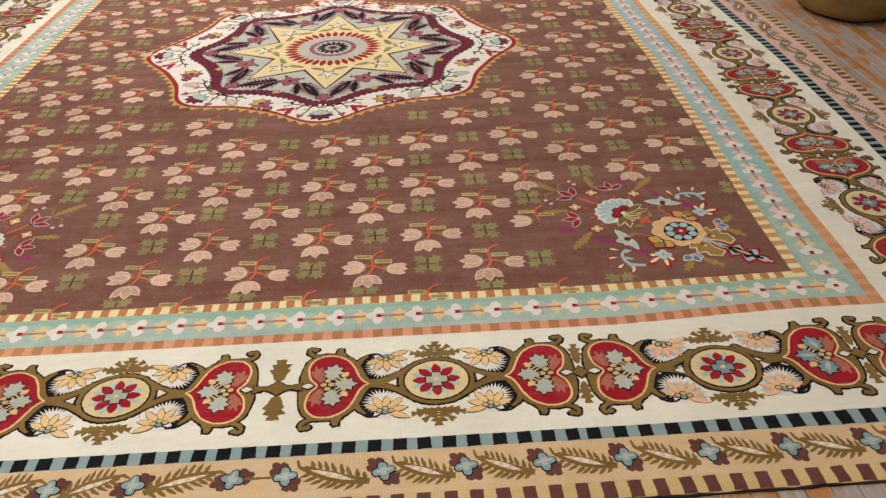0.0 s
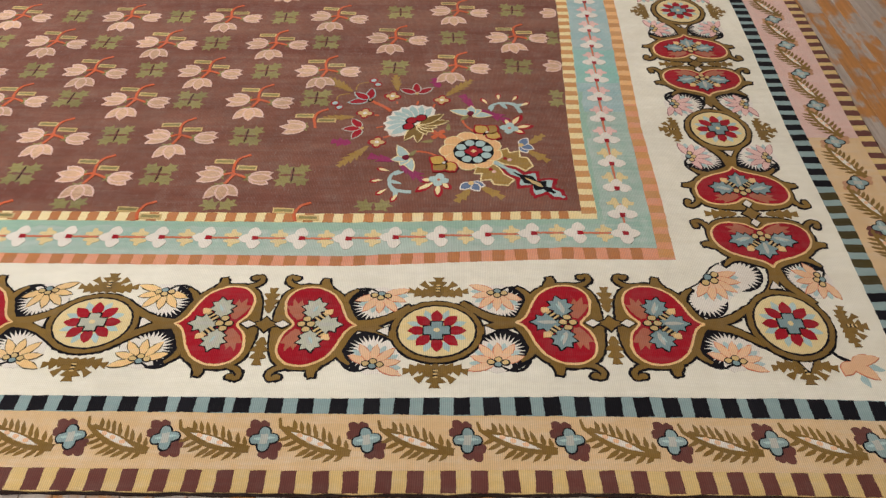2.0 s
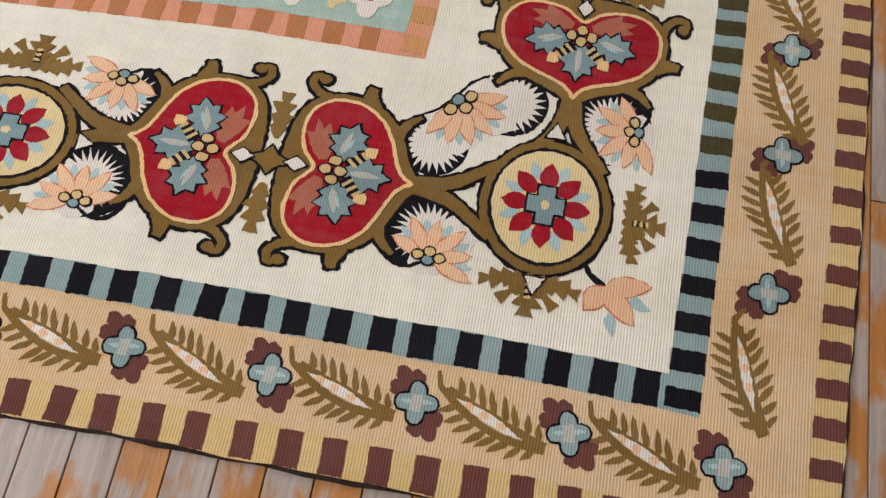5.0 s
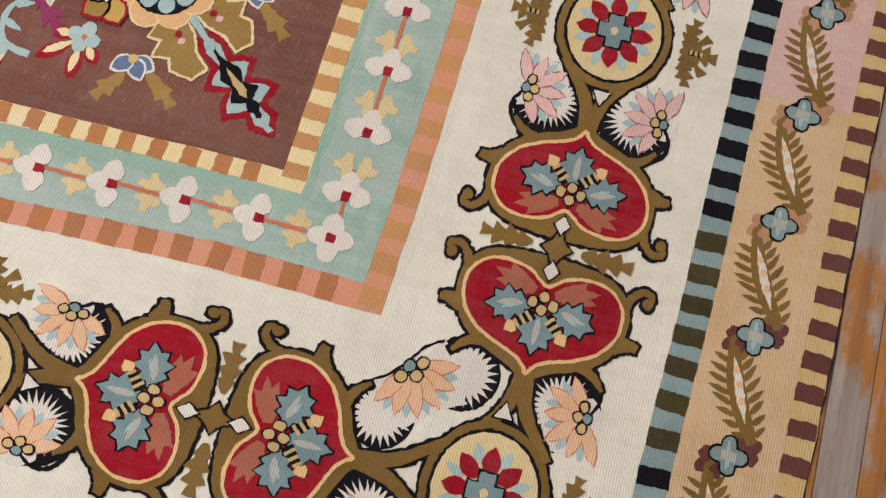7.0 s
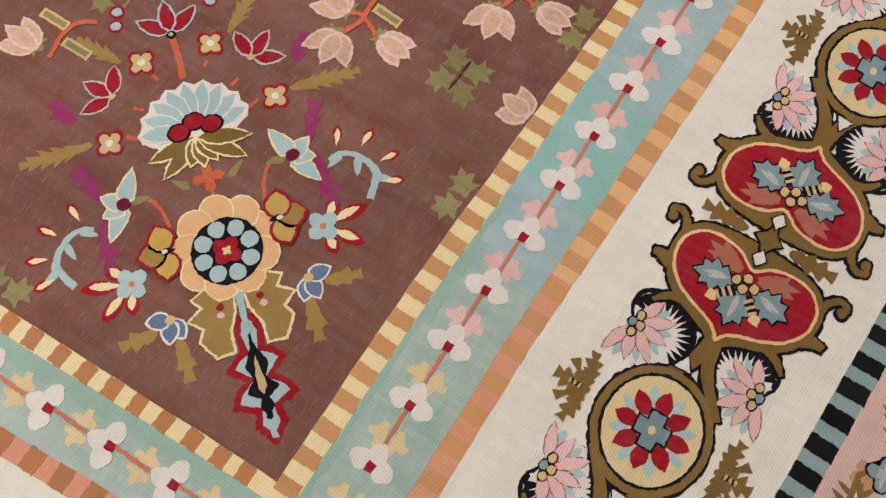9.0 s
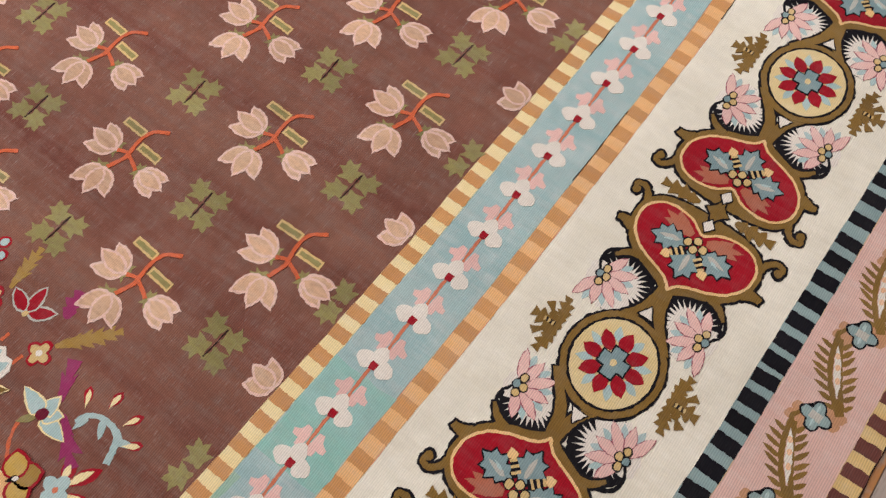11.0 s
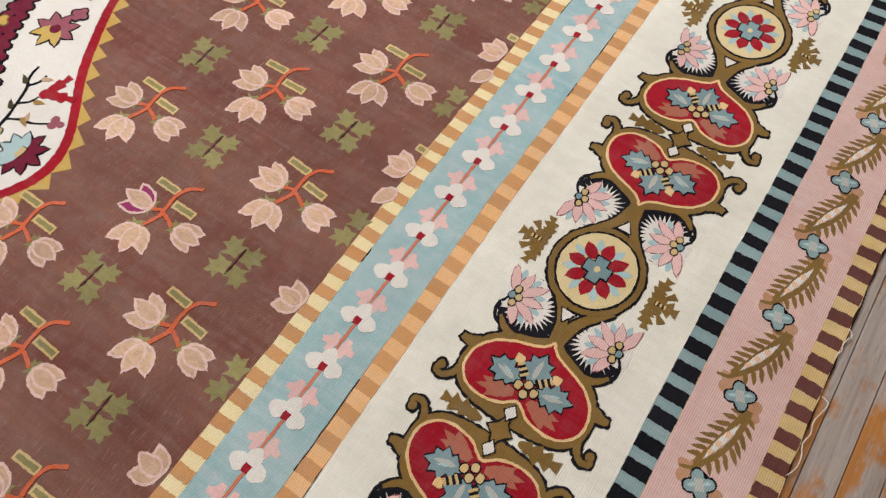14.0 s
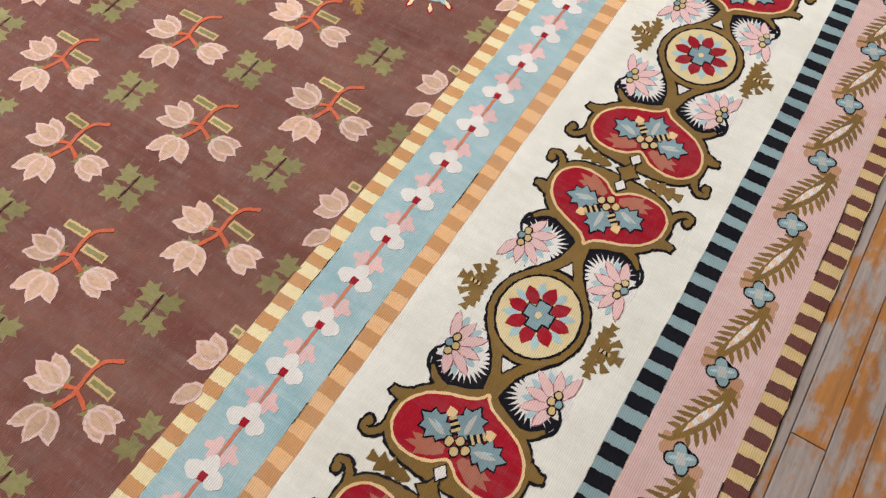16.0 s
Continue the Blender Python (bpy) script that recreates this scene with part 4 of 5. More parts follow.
BFLOWER, BFLOWER_WHOLE, BCROSS, BCROSS_PINK = band_flower(), band_flower(4), band_cross("yellow"), band_cross("pink")
MID_X, MID_Y = 0.100, -0.082
x = MID_X
line = band_line(0.100)
while x > 2 * CX - SIDE[2] + 0.05:
    set_in("band_flower", BFLOWER_WHOLE if x == MID_X else BFLOWER, x, MID_Y, Z_BAND, rng.uniform(-4, 4), "white four-petalled flower with red centre")
    set_in("band_cross", BCROSS, x - 0.052, MID_Y, Z_BAND, 0, "", (1.15, 1.15))
    set_in("band_line", line, x - 0.054, MID_Y, Z_BAND, 0)
    x -= 0.1078
y = -0.014
line = band_line(0.092)
while y < 2 * CY - NEAR[2] - 0.05:
    set_in("band_flower", BFLOWER, MID_X - 0.003, y, Z_BAND, -90 + rng.uniform(-4, 4), "white four-petalled flower with red centre")
    set_in("band_line", line, MID_X - 0.003, y + 0.0497 if y > 0 else y - 0.005, Z_BAND, 90)
    set_in("band_cross", BCROSS_PINK if y > 0.25 else BCROSS, MID_X - 0.003, y + 0.045, Z_BAND, 90, "", (1.2, 1.3))
    y += 0.0995
y = 2 * CY + 0.02
while y > -0.05:
    set_in("band_flower", BFLOWER, 2 * CX - MID_X, y, Z_BAND, 90, "white four-petalled flower with red centre")
    set_in("band_cross", BCROSS_PINK, 2 * CX - MID_X, y - 0.05, Z_BAND, 90)
    y -= 0.0995


# ---- field figures ----
def bloom(a, base, tips, width, layer, inner="petal"):
    for k, tip in enumerate(tips):
        ang = math.atan2(tip[1] - base[1], tip[0] - base[0])
        d = math.hypot(tip[0] - base[0], tip[1] - base[1])
        p = petal(base[0], base[1], ang, d * 1.04, width * 0.94, n=6, blunt=0.84)
        a.add(grow(p, 0.0014), "petalrim", layer + 0.4 * k, amp=0.0012).add(grow(p, -0.0032), inner if k < 2 else "petal", layer + 0.2 + 0.4 * k, amp=0.0012)


def tulips(kind="full"):
    """Three pale blossoms on an orange stem with two green bars. kind: full, bright, side (one blossom), edge and ledge (cut by the long side), foot (cut by the near side)."""
    a = Art()
    if kind != "edge":
        for x0b, yb in ((-0.053, 0.052), (0.009, 0.027))[:1 if kind == "ledge" else 2]:
            x1b = x0b + (0.024 if kind == "ledge" else 0.052)
            bar = [(x0b, yb + 0.009), (x0b, yb - 0.009), (x1b, yb - 0.011), (x1b, yb + 0.007)]
            a.on("bar").add(bar, "straw", 2).add(grow(bar, -0.0045), "sage", 3)
    if kind not in ("edge", "ledge"):
        a.on("stem").add(ribbon([(0.036, 0.080), (0.012, 0.066), (0.001, 0.040), (0.004, 0.022 if kind == "foot" else 0.008), (0.006, 0.014 if kind == "foot" else -0.010)], 0.0075), "orange", 4)
    full = kind in ("full", "bright")
    if full:
        a.add(ribbon([(0.008, 0.000), (0.0, -0.022), (-0.008, -0.040)], 0.007), "orange", 4.1)
        a.add(ribbon([(0.006, 0.0), (0.024, -0.006), (0.040, -0.015)], 0.007), "orange", 4.2)
        a.add(ribbon([(0.006, 0.006), (-0.008, 0.0), (-0.018, -0.004)], 0.007), "orange", 4.3)
        a.on("blossom").add(lobed(0.030, -0.012, 0.0, 0.036, 0.036), "sage", 1.5)
        bloom(a, (0.046, -0.012), [(0.098, -0.038), (0.102, 0.006), (0.106, -0.016)], 0.032, 2)
    if kind != "foot":
        a.on("blossom").add(lobed(-0.010 if "edge" not in kind else -0.032, -0.002, math.pi, 0.036, 0.046), "sage", 1.5)
        bloom(a, (-0.020 if "edge" not in kind else -0.034, -0.004), [(-0.078, -0.030), (-0.070, 0.028), (-0.086, 0.002)], 0.034, 2, "magenta" if kind == "bright" else "petal")
    if kind == "ledge":
        a.on("blossom")
        bloom(a, (-0.030, -0.052), [(-0.056, -0.098)], 0.034, 2)
    if full:
        a.on("blossom").add(lobed(-0.012, -0.032, -1.7, 0.038, 0.054), "sage", 1.5)
        tips = [(-0.046, -0.094), (0.032, -0.084), (-0.004, -0.102)]
        bloom(a, (-0.012, -0.044), tips, 0.034, 2)
    return a.figure("tulip_spray")


def leaf_cross(kind="full"):
    a = Art()
    angles = {"full": (45, 135, 225, 315), "edge": (135, 225), "foot": (45, 135)}[kind]
    for d in angles:
        t = radians(d)
        a.on("leaf").add(spade(0.007 * math.cos(t), 0.007 * math.sin(t), t + rng.uniform(-0.1, 0.1), 0.049, 0.048), "sage", 1, amp=0.0010)
    if kind == "full":
        a.on("slit").add(ribbon([(0, -0.030), (0.001, 0.0), (0, 0.030)], 0.0022), "slit", 1.6)
    return a.figure("leaf_cross")


TUL, TUL_EDGE, TUL_LEDGE, TUL_FOOT, TUL_BRIGHT, TUL_SIDE = (tulips(kind) for kind in ("full", "edge", "ledge", "foot", "bright", "side"))
LEAF, LEAF_EDGE, LEAF_FOOT = leaf_cross(), leaf_cross("edge"), leaf_cross("foot")
AXIS, ACROSS, HUB = (-0.769, 0.639), (0.639, 0.769), (-0.256, 0.232)


def medallion_radius(t, mean, swing, sharp=0.35):
    c = math.cos(8 * t)
    out = max(0.0, (mean - 0.6) / 0.22)
    return mean + swing * (c + sharp * (c * c - 0.5)) + out * (0.028 * math.cos(2 * t) - 0.010 * (1 - math.cos(4 * t)))


MX, MY = -1.456, 1.996


def free(x, y):
    for sx in (1, -1):
        for sy in (1, -1):
            px = x if sx > 0 else 2 * CX - x
            py = y if sy > 0 else 2 * CY - y
            dx, dy = px - HUB[0], py - HUB[1]
            p, q = dx * AXIS[0] + dy * AXIS[1], dx * ACROSS[0] + dy * ACROSS[1]
            if ((p - 0.1) / 0.42) ** 2 + (q / 0.30) ** 2 < 1:
                return False
    t, r = math.atan2(y - MY, x - MX), math.hypot(x - MX, y - MY)
    return r > medallion_radius(t, 0.818, 0.05) + 0.100


for k in range(-1, 16):
    x = -0.125 - 0.187 * min(k, 5) - 0.1755 * max(0, k - 5)
    for n in range(-3, 14):
        for what in ("leaf", "tulip"):
            odd = (k % 2 == 1) != (what == "tulip")
            y = (0.833 if odd else 0.660) + 0.3465 * (n - 2) - (0.002 if what == "tulip" else 0.0)
            if not -0.06 < y < 2 * CY - 0.03 or x < 2 * CX + 0.04 or not free(x, y):
                continue
            if y < 0.055:
                if 0.0 > x:
                    if what == "tulip":
                        set_in("tulip_spray", TUL_FOOT, x, y - 0.005, Z_FIELD, 0, "green bars and orange stem cut by the band")
                    else:
                        set_in("leaf_cross", LEAF_FOOT, x, max(y, 0.006), Z_FIELD, 0, "pair of sage leaves cut by the band")
                continue
            if y > 0.25:
                y -= 0.024 * min(1.0, max(0, k) / 4) * (1.0 if y < 1.1 else 0.4)
                if k >= 0:
                    y += float(np.interp(y, (0.83, 1.18, 1.4, 1.7, 1.9, 2.1), (0, 0.017, 0.017, 0.015, 0.010, 0.0)))
            x_row = x - 0.013 * max(0.0, y - 1.2) * max(0.0, 1 - k / 5)
            edge = k == -1
            if edge and y < (0.5 if what == "tulip" else 0.25):
                continue
            mesh = {"leaf": LEAF_EDGE if edge else LEAF, "tulip": (TUL_LEDGE if y > 2.2 else TUL_EDGE) if edge else TUL}[what]
            px = (-0.002 if what == "leaf" else 0.031) if edge else x_row - (0.012 if what == "tulip" else 0.0)
            if 0 <= k <= 2:
                column = {"leaf": (-0.115, -0.314, -0.489), "tulip": (-0.121, -0.303, -0.496)}[what][k]
                y += 0.006 if what == "tulip" else 0.0
                column -= float(np.interp(y, (2.1, 2.6), (0.0, (0.020, 0.026, 0.018)[k])))
                px = 2 * column - lie(column, y)[0]
            elif 3 <= k <= 11:
                px = {"leaf": (-0.712, -0.865, -1.055, -1.213, -1.402, -1.562, -1.752, -1.910, -2.099), "tulip": (-0.694, -0.871, -1.048, -1.219, -1.388, -1.567, -1.744, -1.915, -2.094)}[what][k - 3]
                y += float(np.interp(y, (0.13, 0.30, 0.47, 0.62, 0.79, 0.96, 1.2), (0.0, 0.013, 0.006, -0.012, -0.016, -0.028, -0.012)))
            elif k > 11:
                px += 0.020
            if what == "tulip" and k == 1 and abs(y - 2.044) < 0.05:
                mesh = TUL_BRIGHT
            label = "four sage green leaves in a cross" if what == "leaf" else "pale pink blossoms on an orange stem with green bars"
            set_in("leaf_cross" if what == "leaf" else "tulip_spray", mesh, px + rng.uniform(-0.004, 0.004), y + rng.uniform(-0.004, 0.004), Z_FIELD, rng.uniform(-4, 4), label)
set_in("tulip_spray", TUL_SIDE, -0.690, 0.345, Z_FIELD, 3, "single pale blossom with green bars beside the bouquet")
set_in("leaf_cross", LEAF, -0.700, 0.480, Z_FIELD, 0, "four sage green leaves in a cross")


# ---- corner bouquet ----
def bouquet():
    """Drawn with +y along its axis, towards the carpet's middle."""
    a = Art()
    def P(p, q):
        return (q, p)
    # pointed base
    tip = [P(-0.288, 0), P(-0.264, 0.022), P(-0.242, 0.016), P(-0.228, 0.052), P(-0.210, 0.040), P(-0.196, 0.018), P(-0.176, 0.046), P(-0.164, 0.034), P(-0.154, 0.014), P(-0.128, 0.020), P(-0.104, 0.012)]
    tip = [(x * 0.86, y) for x, y in tip]
    tip = tip + [(-x, y) for x, y in tip[::-1]]
    a.add(grow(tip, 0.0045), "red", 1, amp=0.002)
    a.add(grow(tip, -0.0055), "paleblue", 2).add([(0, -0.252), (0.010, -0.238), (0.006, -0.226), (0.024, -0.214), (0.009, -0.196), (0.017, -0.176), (0.004, -0.150), (0, -0.120), (-0.004, -0.150), (-0.017, -0.176), (-0.009, -0.196), (-0.024, -0.214), (-0.006, -0.226), (-0.010, -0.238)], "navy", 3)
    a.add(petal(0, -0.258, math.pi / 2, 0.020, 0.010), "navy", 3).add(petal(0, -0.222, math.pi / 2, 0.060, 0.012), "straw", 4)
    for s in (1, -1):
        leaf = [P(-0.036, s * 0.006), P(-0.046, s * 0.040), P(-0.058, s * 0.066), P(-0.074, s * 0.054), P(-0.088, s * 0.078), P(-0.104, s * 0.058), P(-0.122, s * 0.068), P(-0.150, s * 0.050), P(-0.148, s * 0.026), P(-0.120, s * 0.026), P(-0.090, s * 0.012)]
        a.add(grow(leaf, 0.0042), "cream", 4).add(leaf, "moss", 5)
        for k in range(4):
            a.add(ellipse(s * (0.026 + 0.002 * k), -0.056 - 0.012 * k, 0.006, 0.0055, 8), "red" if k % 2 == 0 else "pink", 6.5)
    a.add(ribbon([(0, -0.13), (0, -0.05)], (0.006, 0.016)), "paleblue", 6)
    a.on("rose")
    a.rimmed([ellipse(0.056 * math.cos(t), 0.008 + 0.056 * math.sin(t), 0.0255, 0.0255, 14) for t in (2 * math.pi * i / 9 + 0.2 for i in range(9))], "sand", "cream", 6, 0.0024)
    a.add(ellipse(0, 0, 0.054, 0.052, 28), "navy", 8.5)
    for i in range(8):
        t = 2 * math.pi * i / 8 + 0.2
        a.add(ellipse(0.0375 * math.cos(t), 0.0365 * math.sin(t), 0.0128, 0.0135, 12, t + math.pi / 2), "paleblue", 9.5)
    a.add(flower_outline(0, 0, 0.0235, 4, 0.3, 0.78, 6), "red", 9.6)
    a.add(flower_outline(0, 0, 0.008, 4, 0.4, 0.78, 4), "rim", 10.5)
    for s in (1, -1):
        a.on("blossom")
        cx, cy = s * 0.086, 0.026
        for d in (80, 0, -80):
            t = radians(d if s > 0 else 180 - d)
            a.rimmed([petal(cx, cy, t, 0.042, 0.036, blunt=0.95)], "gold" if d else "moss", "red", 9 + 0.2 * (d > 0) + 0.1 * (d == 0), 0.0042)
        a.add(petal(cx + s * 0.008, cy, math.pi if s > 0 else 0, 0.022, 0.011), "navy", 11).add(ellipse(cx + s * 0.002, cy, 0.005, 0.0035, 8), "white", 12)
        a.on("bluebell")
        bx, by = s * 0.104, -0.076
        for d in (-115, -75, 10):
            t = radians(d if s > 0 else 180 - d)
            a.rimmed([petal(bx, by, t, 0.034, 0.023, blunt=0.9)], "midblue", "white", 2 + (d + 115) / 500, 0.003)
        a.add(ellipse(bx, by, 0.008, 0.007, 10), "straw", 4)
        a.add(feather((bx - s * 0.006, by - 0.03), (s * 0.096, by - 0.096), 0.032, 3, slant=0.5, body=0.55), "moss", 1)
        a.add(feather((bx + s * 0.022, by - 0.012), (s * 0.182, by - 0.018), 0.030, 3, slant=0.5, body=0.55), "moss", 1)
        a.on("blossom")
        fx, fy = s * 0.146, -0.006
        for d, l in ((10, 0.062), (-40, 0.056), (-80, 0.034), (48, 0.036)):
            t = radians(d if s > 0 else 180 - d)
            a.add(petal(fx + 0.014 * math.cos(t), fy + 0.014 * math.sin(t), t, l, 0.024, blunt=1.2), "red", 1)
            a.add(petal(fx + 0.014 * math.cos(t), fy + 0.014 * math.sin(t), t + 0.06 * s, l * 0.8, 0.013, blunt=1.2), "cream", 2)
        a.add(flower_outline(fx, fy, 0.026, 4, 0.4, 0.5), "paleblue", 3)
        a.add(ellipse(fx, fy, 0.005, 0.005, 8), "coral", 4)
        a.on("plume")
        arc = [P(0.094, s * 0.182), P(0.098, s * 0.206), P(0.082, s * 0.232), P(0.052, s * 0.246), P(0.014, s * 0.226)]
        a.add(ribbon(arc, (0.007, 0.012)), "paleblue", 2)
        for k, f in enumerate((0.30, 0.48, 0.66, 0.84)):
            g = smooth(arc, False, 6)[int(f * 23)]
            tt = radians(-150 + 40 * k)
            a.add(petal(g[0], g[1], tt if s > 0 else math.pi - tt, 0.034, 0.013, blunt=0.6), "paleblue", 1.8)
        for k, (p, q, d) in enumerate(((0.112, 0.200, 70), (0.100, 0.236, 40), (0.068, 0.256, 10), (0.036, 0.252, -15))):
            t = radians(d if s > 0 else 180 - d)
            b = P(p, s * q)
            a.on("petal").add(petal(b[0], b[1], t, 0.036, 0.016, blunt=1.5), "red", 1).add(petal(b[0], b[1], t, 0.030, 0.009, blunt=1.5), "cream", 2)
        a.on("blossom")
        hx, hy = s * 0.132, 0.118
        for d, l in ((115, 0.058), (35, 0.036), (-60, 0.060), (-20, 0.034)):
            t = radians(d if s > 0 else 180 - d)
            a.rimmed([petal(hx, hy, t, l, 0.026)], "paleblue", "cream", 3 + (d + 60) / 300, 0.0028)
        a.add(ellipse(hx, hy, 0.011, 0.010, 10), "wine", 5)
        a.add(petal(hx - s * 0.008, hy, math.pi if s > 0 else 0, 0.036, 0.014), "sage", 2)
        a.add(feather(P(0.130, s * 0.160), P(0.196, s * 0.190), 0.038, 2, body=0.35), "magenta", 2).add(feather(P(0.110, s * 0.165), P(0.020, s * 0.172), 0.040, 3, body=0.3), "magenta", 2)
        a.add(ribbon([(hx - s * 0.034, hy), (s * 0.088, 0.108), (s * 0.078, 0.086), (s * 0.074, 0.060)], 0.006), "orange", 1)
        a.add(petal(s * 0.030, 0.112, 0.7 if s > 0 else 2.4, 0.036, 0.013), "sage", 1)
        a.on("blossom")
        ux, uy = s * 0.112, 0.298
        for d in (105, 45, -15):
            t = radians(d if s > 0 else 180 - d)
            a.rimmed([petal(ux + 0.005 * math.cos(t), uy + 0.005 * math.sin(t), t, 0.048, 0.021, blunt=0.8)], "red", "grey", 2 + (d + 15) / 300, 0.0032)
        a.add(ellipse(ux, uy, 0.006, 0.005, 8), "straw", 4)
        for vx, vy in ((s * 0.132, 0.222), (s * 0.056, 0.342)):
            a.add(flower_outline(vx, vy, 0.026, 4, 0.4, 0.6), "red", 2).add(flower_outline(vx, vy, 0.020, 4, 0.45, 0.6), "straw", 3).add(ellipse(vx, vy, 0.006, 0.006, 8), "white", 4)
        a.add(feather((s * 0.158, 0.228), (s * 0.272, 0.226), 0.036, 6), "moss", 1)
        a.add(feather((s * 0.088, 0.352), (s * 0.146, 0.414), 0.032, 5), "moss", 1)
        a.add(feather((s * 0.178, 0.272), (s * 0.206, 0.318), 0.040, 3, slant=0.4), "magenta", 1)
        a.add(ribbon([(s * 0.012, 0.445), (s * 0.040, 0.462), (s * 0.066, 0.446)], 0.004), "moss", 1)
        for e in (-0.012, 0.012):
            a.add(ellipse(s * 0.078 + e * 0.3, 0.430 + e, 0.013, 0.012, 10), "red", 1.5).add(ellipse(s * 0.078 + e * 0.3, 0.430 + e, 0.0085, 0.008, 10), "paleblue", 2.5)
        for q, p in ((0.085, 0.270), (0.105, 0.225), (0.045, 0.315)):
            a.add(ribbon([(s * q * 0.82, p - 0.01), (s * q, p)], 0.006), "orange", 1)
    a.on("shell")
    fan = [P(0.205 + 0.082 * math.sin(t) * (1.0 if i % 2 else 0.90), 0.088 * math.cos(t) * (1.0 if i % 2 else 0.93)) for i, t in enumerate(math.pi * (k / 18.0) for k in range(19))]
    fan += [P(0.190, -0.06), P(0.176, 0), P(0.190, 0.06)]
    a.add(grow(fan, 0.002), "white", 3)
    for i in range(9):
        t = math.pi * (i + 0.5) / 9
        a.rimmed([petal(0.018 * math.cos(t), 0.203 + 0.016 * math.sin(t), t, 0.066, 0.026, blunt=1.0)], "paleblue", "white", 4 + 0.15 * i, 0.0026)
    for i in range(3):
        a.add(ellipse((i - 1) * 0.026, 0.206 + (0.012 if i == 1 else 0), 0.019, 0.016, 12), "navy", 6).add(ellipse((i - 1) * 0.026, 0.206 + (0.012 if i == 1 else 0), 0.0155, 0.0135, 12), "red", 7)
    for i in range(7):
        t = math.pi + math.pi * (i + 0.5) / 7
        a.rimmed([petal(0.0, 0.190, t, 0.082 if abs(i - 3) > 1 else 0.048, 0.024, blunt=0.8)], "olive", "cream", 5.3 + 0.1 * i, 0.0032)
    star = flower_outline(0, 0.122, 0.026, 4, 0.65, math.pi / 2, 4)
    a.add(star, "orange", 2).add(ribbon([(0, 0.16), (0, 0.07)], 0.006), "orange", 1.8)
    a.on("lily")
    for d in (38, 142, 90):
        t = radians(d)
        a.rimmed([petal(0.006 * math.cos(t), 0.378 + 0.006 * math.sin(t), t, 0.054, 0.023, blunt=0.8)], "red", "paleblue", 3 + 0.2 * (d == 90), 0.0034)
    a.add(ellipse(0, 0.376, 0.008, 0.007, 10), "navy", 5).add(ellipse(0, 0.376, 0.004, 0.004, 8), "straw", 6)
    a.add(ribbon([(0, 0.372), (0.002, 0.33), (0, 0.295)], 0.010), "orange", 2)
    a.add(feather((0, 0.448), (0.006, 0.556), 0.042, 6), "moss", 1)
    return a.figure("corner_bouquet")


BOUQUET = bouquet()
turn = math.degrees(math.atan2(AXIS[1], AXIS[0])) - 90
for sx in (1, -1):
    for sy in (1, -1):
        bx, by = (HUB[0] if sx > 0 else 2 * CX - HUB[0]), (HUB[1] if sy > 0 else 2 * CY - HUB[1])
        ang = turn if sx * sy > 0 else -turn
        set_in("corner_bouquet", BOUQUET, bx, by, Z_FIELD, ang + (0 if sy > 0 else 180), "colourful flower bouquet woven in the field corner")


